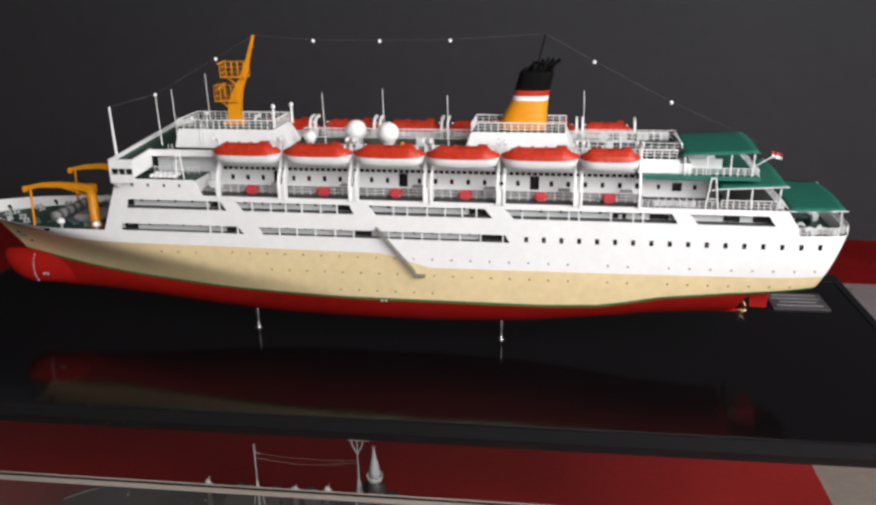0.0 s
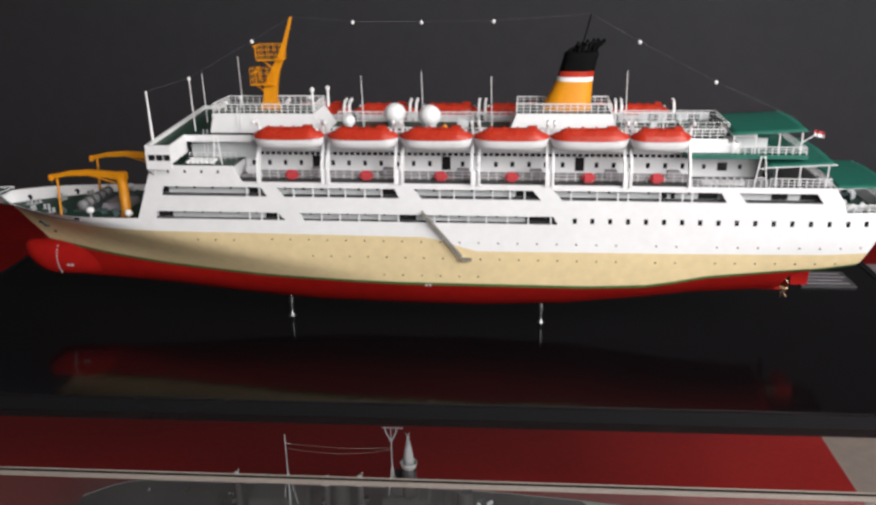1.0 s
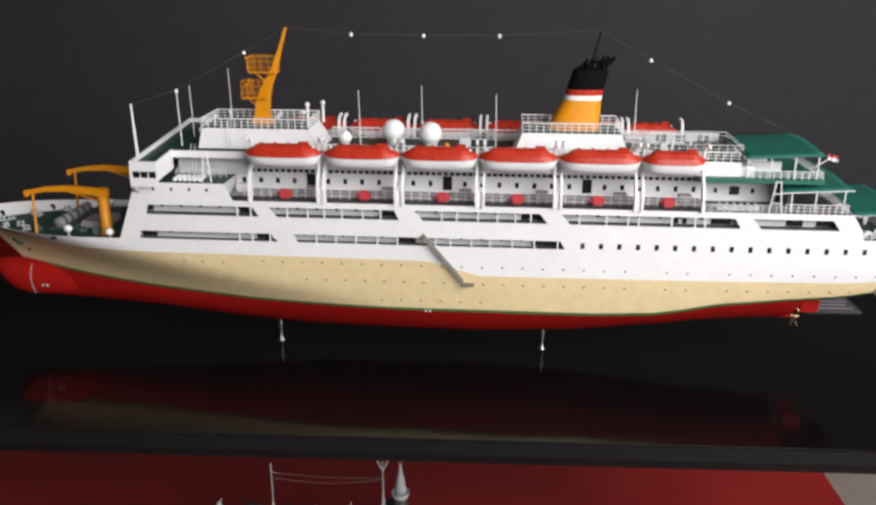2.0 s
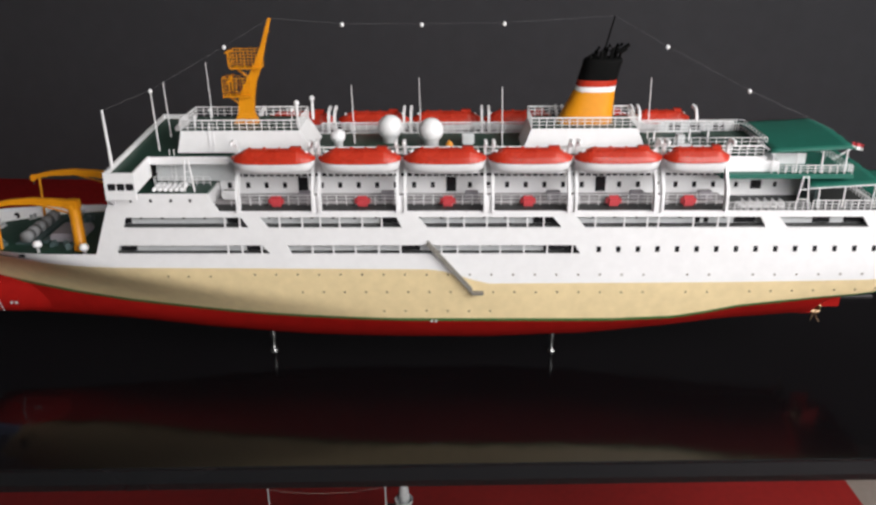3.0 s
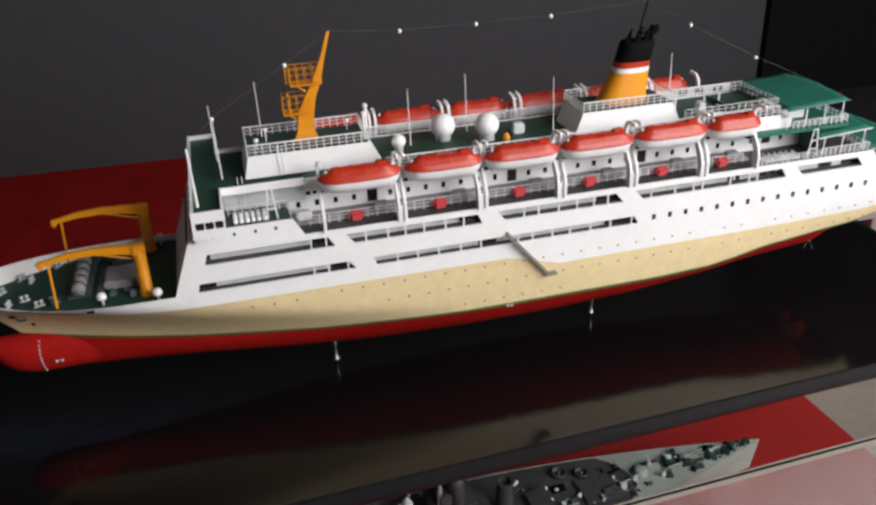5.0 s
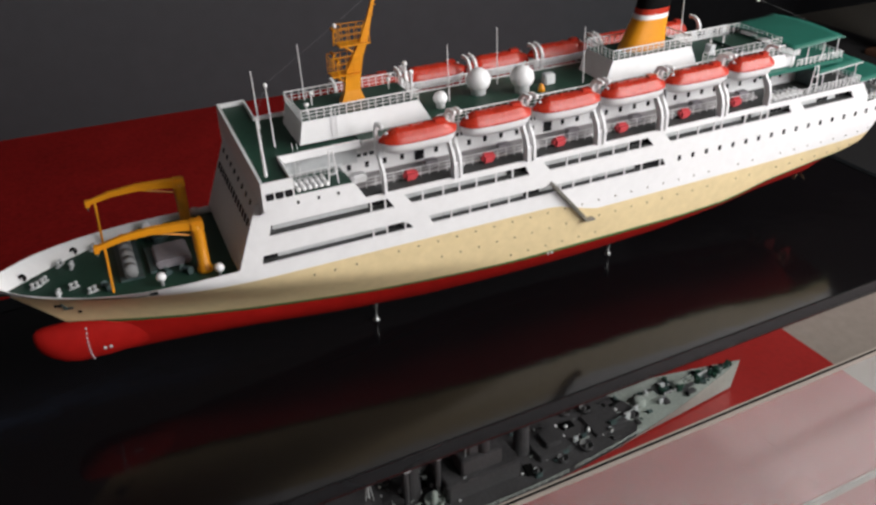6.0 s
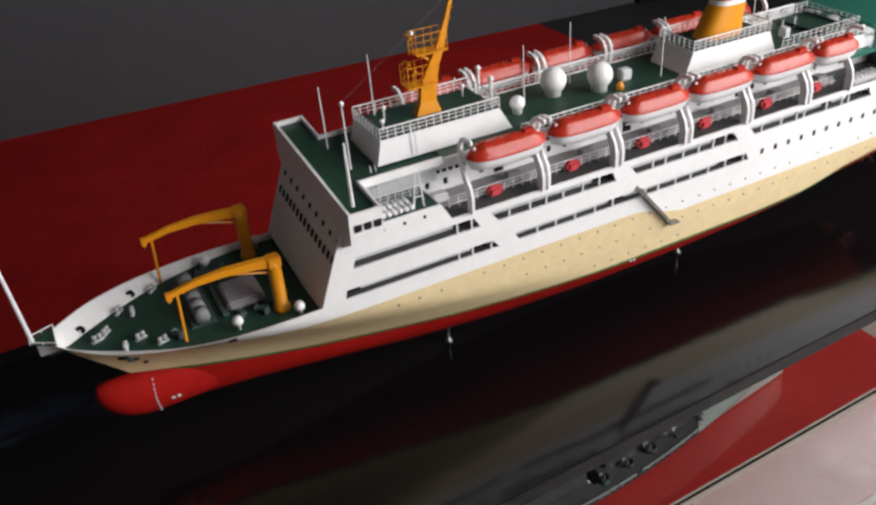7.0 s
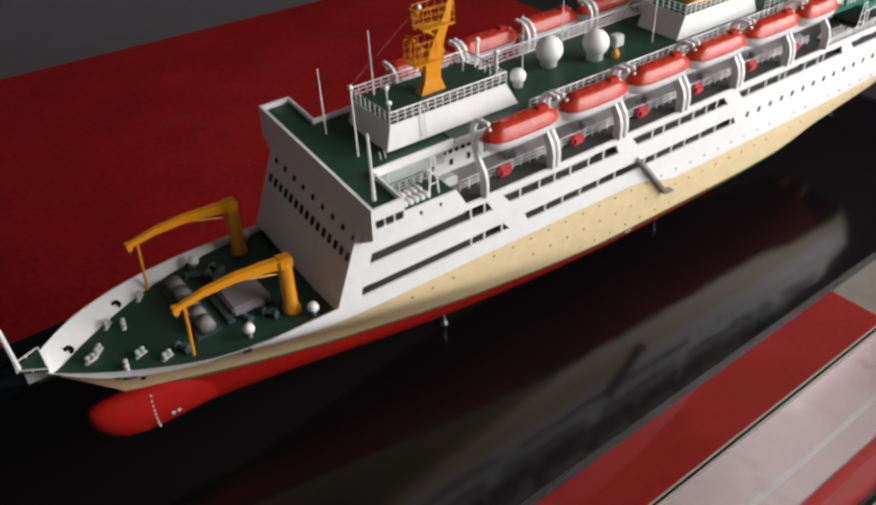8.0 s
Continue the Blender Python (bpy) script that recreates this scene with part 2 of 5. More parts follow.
box(bm, wx0, wx1, Y0 - 0.15, Y0, wz1, TOP)
window = thing("window_1", "wide window with pale painted frame in the near wall", "window", kind="structure")
for x in (wx0 + 0.025, wx0 + 0.85, (wx0 + wx1) / 2, wx1 - 0.85, wx1 - 0.025):
    part("window_bar", box(bmesh.new(), x - 0.025, x + 0.025, Y0 + 0.03, Y0 + 0.07, wz0, wz1, 0.004), PLASTER, window)
for z in (wz0 + 0.025, wz1 - 0.65, wz1 - 0.025):
    part("window_bar", box(bmesh.new(), wx0, wx1, Y0 + 0.031, Y0 + 0.069, z - 0.025, z + 0.025, 0.004), PLASTER, window)
tagged(part("wall_near", bm, PLASTER, None), "pale plastered wall with a wide window opening", "wall", kind="structure")

# ---- the two-tier display case ----
BX0, BX1, BY0, BY1 = -1.02, 0.975, -0.35, 0.42
case = thing("display_case", "low two-tier display case with black top board and glass front", "display case", at=(0, 0, FLOOR))
case.rotation_euler.z = TURN
lift = Matrix.Translation((0, 0, -FLOOR))


def case_part(name, bm, material, label=""):
    bmesh.ops.transform(bm, matrix=lift, verts=bm.verts)
    return part(name, bm, material, case, label)


EDGE = -0.326
case_part("top_board", box(bmesh.new(), BX0 + 0.02, BX1 - 0.02, EDGE, BY1 - 0.05, -0.028, 0.0), BOARD, "glossy black acrylic top board")
for n, (a, b, c, d) in enumerate(((BX0, BX1, BY1 - 0.049, BY1), (BX0, BX0 + 0.019, EDGE, BY1 - 0.05), (BX1 - 0.019, BX1, EDGE, BY1 - 0.05))):
    case_part("edge_trim", box(bmesh.new(), a, b, c, d, -0.052, 0.001, 0.0015), TRIM, "dark metal edge trim")
lip = [(BX0, EDGE - 0.0005, 0.0008), (BX0, EDGE - 0.003, 0.0002), (BX0, -0.305, -0.056), (BX0, -0.300, -0.056), (BX0, -0.300, -0.0285), (BX0, EDGE - 0.0005, -0.0285)]
case_part("front_lip", extrude_outline(bmesh.new(), lip, (BX1 - BX0, 0, 0)), TRIM, "dark glossy front lip of the board")
case_part("lower_shelf", box(bmesh.new(), -1.4, 1.56, BY0 + 0.03, 0.74, -0.63, -0.606), SHELF_WOOD, "beige wooden lower shelf")
case_part("shelf_cloth", box(bmesh.new(), -1.39, 1.037, BY0 + 0.035, 0.73, -0.6055, -0.6), CLOTH, "glossy red sheet lining")
case_part("front_glass", box(bmesh.new(), -1.4, 1.6, -0.3945, -0.392, FLOOR + 0.02, -0.103), PANE, "clear front glass pane")
case_part("glass_edge_strip", box(bmesh.new(), -1.4, 1.6, -0.3950, -0.3915, -0.1025, -0.0975, 0.001), WOOD_EDGE, "beige edge strip")
case_part("glass_edge_strip", box(bmesh.new(), -1.4, 1.6, -0.4018, -0.3982, -0.1085, -0.1000, 0.001), WOOD_EDGE, "beige edge strip")
case_part("glass_gasket", box(bmesh.new(), -1.4, 1.6, -0.3977, -0.3953, -0.104, -0.0984, 0.0006), BLACK, "black rubber gasket")
case_part("base_rail", box(bmesh.new(), -1.4, 1.6, -0.40, -0.386, FLOOR, FLOOR + 0.018), BLACK)
case_part("back_panel", box(bmesh.new(), -1.4, 1.56, 0.741, 0.76, -0.63, -0.57), BACKING, "low red back edge")
case_part("front_skirt", box(bmesh.new(), -1.4, 1.25, BY0 + 0.03, BY0 + 0.0345, FLOOR + 0.02, -0.6305), CLOTH, "red cloth skirt")
case_part("plinth", box(bmesh.new(), BX0 + 0.05, 1.25, BY0 + 0.1, BY1 - 0.05, FLOOR, -0.6305), BLACK)
case_part("corner_post", box(bmesh.new(), 1.57, 1.6, -0.385, -0.355, FLOOR, -0.104), TRIM)

# ---- floor tiles and a pale side table ----
tile_mesh = box(bmesh.new(), -0.2998, 0.2998, -0.2998, 0.2998, -0.012, 0.0, 0.0003)
tile = part("floor_tile", tile_mesh, TILE, bpy.data.objects["floor"])
tile.location = (X0 + 0.3, -0.807, FLOOR)
for i in range(18):
    for j in range(3):
        if i or j:
            put("floor_tile", tile, bpy.data.objects["floor"], Matrix.Translation((X0 + 0.3 + 0.6 * i, -0.807 - 0.6 * j, FLOOR)))
side_table = thing("side_table", "low pale side table standing on red carpet", "table", at=(1.675, 1.4, FLOOR))
part("tabletop", box(bmesh.new(), -0.275, 0.275, -0.35, 0.35, 0.44, 0.47, 0.006), TILE, side_table)
for sx in (-0.24, 0.24):
    for sy in (-0.31, 0.31):
        part("leg", box(bmesh.new(), sx - 0.02, sx + 0.02, sy - 0.02, sy + 0.02, 0.0, 0.4395, 0.003), WOOD_EDGE, side_table)

stand = thing("wooden_stand", "brown wooden stand on the dark floor", "stand", at=(4.32, 2.55, FLOOR))
part("post", box(bmesh.new(), -0.07, 0.07, -0.07, 0.07, 0.04, 1.05, 0.008), BROWN_WOOD, stand)
part("foot", box(bmesh.new(), -0.13, 0.13, -0.13, 0.13, 0.0, 0.04, 0.006), BROWN_WOOD, stand)
part("cap", box(bmesh.new(), -0.10, 0.10, -0.10, 0.10, 1.05, 1.08, 0.006), BROWN_WOOD, stand)


# ---- the passenger ship model ----
ship = thing("model_ship", "white and beige passenger ship model with red bottom on black board", "ship model")
BEAM = 0.115

stem_x = table((0.04, 0.13, 0.165, 0.262, 0.30), (-0.733, -0.743, -0.772, -0.867, -0.902))
stern_x = table((0.04, 0.15, 0.165, 0.176, 0.204, 0.262, 0.30), (0.752, 0.762, 0.770, 0.775, 0.787, 0.806, 0.816))
water_z = table((-0.84, -0.765, -0.67, -0.6, -0.5, -0.3, 0.0, 0.3, 0.40, 0.45, 0.505, 0.62, 0.69, 0.75, 0.84), (0.156, 0.152, 0.140, 0.1325, 0.126, 0.120, 0.119, 0.119, 0.123, 0.131, 0.142, 0.153, 0.158, 0.164, 0.170))
white_z = table((-0.84, -0.7, -0.5, -0.3, 0.022, 0.100, 0.84), (0.2215, 0.2175, 0.2155, 0.2145, 0.2125, 0.188, 0.193))
keel_z = table((-0.84, -0.73, -0.48, -0.37, -0.2, 0.1, 0.26, 0.41, 0.485, 0.55, 0.64, 0.66, 0.75, 0.84), (0.086, 0.083, 0.069, 0.060, 0.051, 0.050, 0.058, 0.077, 0.086, 0.090, 0.096, 0.136, 0.157, 0.165))


def hull_half(x, z):
    """Half the hull's breadth at a station and a height."""
    zw, zk = water_z(x), keel_z(x)
    below = min(1.0, max(0.0, (z - zk) / max(zw - zk, 1e-4)))
    z_up = max(z, zw)
    v = min(1.0, max(0.0, (z_up - zw) / max(0.246 - zw, 0.01)))
    s = min(1.0, max(0.0, (x - stem_x(z_up)) / (0.72 - 0.475 * v)))
    fore = 1 - (1 - s) ** (1.5 + 1.25 * v * v)
    wl = 1 - 0.17 * max(0.0, (x - 0.15) / 0.605) ** 2.2
    end = stern_x(z_up)
    run = min(1.0, max(0.0, (x - 0.68) / (end - 0.68)))
    corner = (1 - 0.10 * run ** 2) * (1 - run ** 26) ** 0.5  # nearly flat transom with rounded corners
    k = min(1.0, max(0.0, (z_up - zw) / 0.065)) ** 0.55
    aft = corner * (wl * (1 - k) + k)
    full = 0.110 + (BEAM - 0.110) * min(1.0, max(0.0, (z_up - zw) / 0.05)) ** 0.6
    bluff = min(1.0, max(0.0, (-0.2 - x) / 0.3))  # the bottom is sharp amidships and aft, round under the bow
    sec = bluff * (1 - (1 - below) ** 2.2) ** 0.62 + (1 - bluff) * below ** 0.38
    return full * fore * aft * sec


def hull_shell(rows_of, n=110):
    """Both sides of a band of the hull between two heights, given row by row for a station."""
    bm = bmesh.new()
    us = [0.5 - 0.5 * math.cos(math.pi * i / n) for i in range(n + 1)]
    grids = []
    for side in (-1, 1):
        grid = []
        for u in us:
            col = []
            for i in range(len(rows_of(0.0))):
                x = -0.82 + 1.6 * u
                for _ in range(8):  # the station at which the raked ends and the sloping row meet
                    z = rows_of(x)[i]
                    x = 0.5 * x + 0.5 * (stem_x(z) + u * (stern_x(z) - stem_x(z)))
                col.append(bm.verts.new((x, side * hull_half(x, z), z)))
            grid.append(col)
        for c, d in zip(grid, grid[1:]):
            for i in range(len(c) - 1):
                bm.faces.new((c[i], d[i], d[i + 1], c[i + 1]))
        grids.append(grid)
    bmesh.ops.remove_doubles(bm, verts=bm.verts, dist=1e-5)
    return bm


def between(lo, hi, n):
    return lambda x: [lo(x) + (hi(x) - lo(x)) * i / n for i in range(n + 1)]


top_z = lambda x: 0.2385 if x > -0.515 else 0.2385 + 0.0135 * ((-0.515 - x) / 0.35) ** 2.5
bottom_rows = lambda x: [keel_z(x) + (water_z(x) - keel_z(x)) * s for s in (0, 0.02, 0.06, 0.14, 0.25, 0.4, 0.6, 0.8, 1)]
part("hull_bottom", hull_shell(bottom_rows), RED_HULL, ship, "red painted underwater hull", True)
part("boot_line", hull_shell(between(water_z, lambda x: water_z(x) + 0.0056, 1)), GREEN_LINE, ship, "thin dark green line", True)
part("hull_side", hull_shell(between(lambda x: water_z(x) + 0.0056, white_z, 8)), BEIGE, ship, "beige hull side", True)
part("upper_strake", hull_shell(between(white_z, top_z, 3)), WHITE, ship, "white upper strake", True)

bm = bmesh.new()
lathe(bm, [(0, -0.050), (0.012, -0.0485), (0.022, -0.043), (0.030, -0.031), (0.036, -0.014), (0.039, 0.008), (0.0385, 0.05), (0.035, 0.09), (0.029, 0.13), (0.021, 0.17), (0.012, 0.21), (0.003, 0.24)], (0, 0, 0), 24)
bmesh.ops.transform(bm, matrix=Matrix.Translation((-0.767, 0, 0.1195)) @ Matrix.Diagonal((1, 0.56, 0.93, 1)) @ Matrix.Rotation(radians(90), 4, "Y"), verts=bm.verts)
for vert in bm.verts:  # the nose turns up a little, the tail sinks into the keel
    if vert.co.x < -0.757:
        vert.co.z += 0.018 * ((-0.757 - vert.co.x) / 0.06) ** 2
    else:
        vert.co.z -= 0.05 * (vert.co.x + 0.74)
part("bulbous_bow", bm, RED_HULL, ship, "rounded red bulbous bow", True)


def deck_plate(name, xs, z, t, material, half, label=""):
    pts = [(x, -half(x), z) for x in xs] + [(x, half(x), z) for x in reversed(xs)]
    return part(name, extrude_outline(bmesh.new(), pts, (0, 0, -t)), material, ship, label)


xs = [-0.850 + 0.350 * i / 24 for i in range(25)]
deck_plate("foredeck", xs, 0.229, 0.004, GREEN_DECK, lambda x: max(0.001, hull_half(x, 0.229) - 0.0035), "dark green foredeck")
deck_plate("car_deck", [-0.5 + i * 0.03 for i in range(41)], 0.2386, 0.003, GREY_DECK, lambda x: BEAM - 0.004)
deck_plate("promenade_deck", [-0.49, 0.70], 0.2846, 0.003, GREY_DECK, lambda x: BEAM - 0.004)
deck_plate("boat_deck", [-0.478, 0.70], 0.3084, 0.004, GREY_DECK, lambda x: BEAM - 0.0035, "dark grey boat deck")

# slots: x at top left, bottom left, top right, bottom right
LOWER = [(-0.477, -0.480, -0.2505, -0.238), (-0.212, -0.205, 0.237, 0.245)]
UPPER = [(-0.459, -0.464, -0.279, -0.268), (-0.252, -0.238, -0.039, -0.031), (-0.006, 0.008, 0.201, 0.215), (0.236, 0.251, 0.515, 0.525), (0.543, 0.558, 0.669, 0.681)]
front_x = lambda z: -0.514 + (z - 0.238) * 0.37
aft_x = table((0.268, 0.28, 0.312), (0.72, 0.718, 0.697))
for side in (-1, 1):
    ya, yb = side * BEAM, side * (BEAM - 0.0035)
    bm = bmesh.new()

    def band(z0, z1, slots, a0, a1, b0, b1):
        lo, hi = a0, a1
        for tl, bl, tr, br in slots:
            quad_prism(bm, lo, bl, hi, tl, z0, z1, ya, yb)
            lo, hi = br, tr
        quad_prism(bm, lo, b0, hi, b1, z0, z1, ya, yb)

    shift = 0.0012 if side > 0 else 0.0  # the far side follows the crooked bridge front
    fx = lambda z: front_x(z) + shift
    band(0.2385, 0.239, [], fx(0.2385), fx(0.239), 0.72, 0.72)
    band(0.239, 0.2535, LOWER, fx(0.239), fx(0.2535), 0.72, 0.72)
    band(0.2535, 0.2825, [], fx(0.2535), fx(0.2825), 0.72, aft_x(0.2825))
    band(0.2825, 0.300, UPPER, fx(0.2825), fx(0.300), aft_x(0.2825), aft_x(0.300))
    band(0.300, 0.3095, [], fx(0.300), fx(0.3095), aft_x(0.300), aft_x(0.3095))
    band(0.3095, 0.338, [], fx(0.3095), fx(0.338), -0.312, -0.328)
    part("side_plating", bm, WHITE, ship, "white side plating with long window slots")
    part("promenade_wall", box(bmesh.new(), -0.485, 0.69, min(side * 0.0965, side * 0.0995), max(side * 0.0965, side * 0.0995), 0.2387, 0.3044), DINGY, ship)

# ---- windows, posts and doors of the hull and promenades ----
win_small = part("window", box(bmesh.new(), -0.0034, 0.0034, -0.0006, 0.0006, -0.0048, 0.0048, 0.0004), PANE_SHADE_DARK, ship)
win_small.matrix_basis = Matrix.Translation((0.2735, -BEAM, 0.2465))
for k in range(1, 17):
    x = 0.2735 + 0.0301 * k
    y = min(BEAM, hull_half(x, 0.246) + (0.0002 if x > 0.7 else 0))
    slope = (hull_half(x + 0.004, 0.246) - hull_half(x - 0.004, 0.246)) / 0.008 if x > 0.69 else 0
    put("window", win_small, ship, Matrix.Translation((x, -y, 0.2465 + 0.0001 * k)) @ Matrix.Rotation(math.atan(-slope), 4, "Z"))
for k in range(17):
    put("window", win_small, ship, Matrix.Translation((0.2735 + 0.0301 * k, min(BEAM, hull_half(0.2735 + 0.0301 * k, 0.246) + 0.0001), 0.2465)))
for x in (-0.446, -0.415, -0.384, -0.354):
    put("window", win_small, ship, Matrix.Translation((x, -BEAM, 0.3275)) @ Matrix.Diagonal((0.55, 1, 0.55, 1)))

bm = bmesh.new()
lathe(bm, [(0.0, 0.0003), (0.0010, 0.0004), (0.0013, 0.0007), (0.0017, 0.0004), (0.0017, -0.0006)], (0, 0, 0), 10)
bmesh.ops.transform(bm, matrix=Matrix.Rotation(radians(90), 4, "X"), verts=bm.verts)
port = None
for z, x_from, step, n in ((0.2035, -0.266, 0.0340, 31), (0.1730, -0.192, 0.0337, 28), (0.1385, -0.063, 0.0340, 6)):
    for k in range(n):
        x = x_from + step * k
        if k in ((19, 22) if n == 31 else (17, 20)):
            continue
        m = Matrix.Translation((x, -hull_half(x, z), z))
        if port is None:
            port = part("porthole", bm, BRONZE, ship, "", True)
            port.matrix_basis = m
        else:
            put("porthole", port, ship, m)
for x in (-0.405, -0.372, -0.337):
    put("porthole", port, ship, Matrix.Translation((x, -hull_half(x, 0.2), 0.2)))

post = part("slot_post", box(bmesh.new(), -0.0011, 0.0011, -0.0012, 0.0012, 0, 0.0146), WHITE, ship)
post.matrix_basis = Matrix.Translation((-0.3045, -BEAM + 0.0022, 0.239))
for z, xs in ((0.239, (-0.282, -0.2515, -0.172, -0.139, -0.1045, -0.068, -0.034, 0.03, 0.055, 0.09, 0.121, 0.158, 0.194, 0.233)),
              (0.2826, (-0.305, -0.282, -0.22, -0.185, -0.157, -0.127, -0.092, -0.062, 0.04, 0.065, 0.1, 0.132, 0.162, 0.187, 0.266, 0.31, 0.345, 0.362, 0.415, 0.452, 0.468))):
    for x in xs:
        for y in (-BEAM + 0.0022, BEAM - 0.0022):
            put("slot_post", post, ship, Matrix.Translation((x, y, z)) @ Matrix.Diagonal((1, 1, 1.19 if z > 0.26 else 1, 1)))
# flat dark patches on the walls; their colour stands for shade inside recesses
dark = part("dark_patch", box(bmesh.new(), -0.5, 0.5, -0.0006, 0.0006, 0, 1), PANE_SHADE_DARK, ship, "flat dark patch for recess shade")
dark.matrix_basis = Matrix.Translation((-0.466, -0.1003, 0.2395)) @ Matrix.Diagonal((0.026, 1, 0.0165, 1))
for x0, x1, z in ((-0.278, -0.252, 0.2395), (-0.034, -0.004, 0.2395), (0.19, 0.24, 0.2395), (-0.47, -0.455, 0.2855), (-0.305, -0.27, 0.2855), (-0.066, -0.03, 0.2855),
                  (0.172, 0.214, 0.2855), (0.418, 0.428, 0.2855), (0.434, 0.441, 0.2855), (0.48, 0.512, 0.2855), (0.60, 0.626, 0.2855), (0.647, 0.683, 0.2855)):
    put("dark_patch", dark, ship, Matrix.Translation(((x0 + x1) / 2, -0.1003, z)) @ Matrix.Diagonal((x1 - x0, 1, 0.0165, 1)))
for k in range(30):
    x = -0.44 + 0.0335 * k
    if x < 0.68:
        put("window", win_small, ship, Matrix.Translation((x, -0.0998, 0.2952)) @ Matrix.Diagonal((0.7, 1, 0.55, 1)))
    if x < 0.18:
        put("window", win_small, ship, Matrix.Translation((x + 0.01, -0.0998, 0.2490)) @ Matrix.Diagonal((0.6, 1, 0.45, 1)))

# ---- bridge house ----
lean = Matrix.Identity(4)
lean[2][1], lean[0][1] = 0.072, 0.005  # the bridge sits a little crooked on the hull
raised = Matrix.Translation((0.0052, 0, 0.0063)) @ lean


def leaning(bm, m=None):
    bmesh.ops.transform(bm, matrix=m or lean, verts=bm.verts)
    return bm


part("house_front", leaning(quad_prism(bmesh.new(), -0.5195, -0.5155, -0.4700, -0.466, 0.2265, 0.3575, -0.1145, 0.1145), raised), WHITE, ship, "sloping white bridge front")
tilt = Matrix.Rotation(math.atan(0.37), 4, "Y")
pane = part("front_window", box(bmesh.new(), -0.0008, 0.0008, -0.0032, 0.0032, -0.0046, 0.0046), PANE_SHADE_DARK, ship)
pane.matrix_basis = raised @ Matrix.Translation((front_x(0.3005) - 0.0010, -0.103, 0.3005)) @ tilt @ Matrix.Diagonal((1, 1.1, 1.25, 1))
for k in range(1, 15):
    put("front_window", pane, ship, raised @ Matrix.Translation((front_x(0.3005) - 0.0010, -0.103 + 0.0145 * k, 0.3005)) @ tilt @ Matrix.Diagonal((1, 1.1, 1.25, 1)))
for k in range(9):
    put("front_window", pane, ship, raised @ Matrix.Translation((front_x(0.327) - 0.0010, -0.106 + 0.0250 * k, 0.327)) @ tilt @ Matrix.Diagonal((1, 0.85, 0.75, 1)))
bm = bmesh.new()
quad_prism(bm, -0.4705, -0.4665, -0.4695, -0.4655, 0.3480, 0.3905, -0.142, 0.142)
part("bridge_bulwark", leaning(bm), WHITE, ship, "white bridge bulwark")
for side in (-1, 1):
    bm = bmesh.new()
    y = sorted((side * 0.1421, side * 0.1385))
    quad_prism(bm, -0.4664, -0.424, -0.4654, -0.424, 0.3482, 0.3900, *y)
    quad_prism(bm, -0.427, -0.424, -0.427, -0.424, 0.3576, 0.3900, *sorted((side * 0.1384, side * 0.07)))
    box(bm, -0.4665, -0.4241, *sorted((side * 0.1383, side * 0.10)), 0.3577, 0.3600)
    part("bridge_wing", leaning(bm), WHITE, ship, "white bridge wing")
    for k in range(3):
        w = put("window", win_small, ship, lean @ Matrix.Translation((-0.459 + 0.0135 * k, side * 0.1420, 0.3685)) @ Matrix.Diagonal((1.75, 1, 1.15, 1)))
    part("wing_gusset", leaning(extrude_outline(bmesh.new(), [(-0.4705, side * 0.1155, 0.3475), (-0.4705, side * 0.1415, 0.3475), (-0.4735, side * 0.1155, 0.3290)], (0.0040, 0, 0))), WHITE, ship)
    part("wing_bracket", tube(bmesh.new(), [(-0.452, side * 0.116, 0.338), (-0.448, side * 0.128, 0.3576)], 0.0025, 6), WHITE, ship)
bm = bmesh.new()
extrude_outline(bm, [(-0.4654, -0.138, 0.3835), (-0.4275, -0.138, 0.3835), (-0.4275, -0.0700, 0.3835), (-0.30, -0.0700, 0.3835), (-0.30, 0.0700, 0.3835), (-0.4275, 0.0700, 0.3835), (-0.4275, 0.138, 0.3835), (-0.4654, 0.138, 0.3835)], (0, 0, -0.004))
part("bridge_deck", leaning(bm), GREEN_DECK, ship, "dark green bridge roof deck")
for side in (-1, 1):
    part("roof_edge", leaning(box(bmesh.new(), -0.4239, -0.30, *sorted((side * 0.0702, side * 0.0735)), 0.378, 0.3895)), WHITE, ship)
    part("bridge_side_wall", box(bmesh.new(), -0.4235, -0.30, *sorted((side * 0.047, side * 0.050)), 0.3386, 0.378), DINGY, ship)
    part("side_deck", box(bmesh.new(), -0.470, -0.330, *sorted((side * 0.0505, side * 0.1113)), 0.334, 0.338), GREEN_DECK, ship)
    part("house_back_wall", box(bmesh.new(), -0.331, -0.328, *sorted((side * 0.0405, side * 0.1112)), 0.3086, 0.3339), WHITE, ship)
    # narrow dark strip that paints the shade under the bridge roof edge
    put("dark_patch", dark, ship, Matrix.Translation((-0.365, side * 0.0502, 0.3705)) @ Matrix.Diagonal((0.10, 1, 0.006, 1)))
    guard_rail("side_rail", [(-0.42, side * 0.073, 0.3382), (-0.332, side * 0.073, 0.3382)], 0.014, 0.011, material=WHITE, parent=ship)

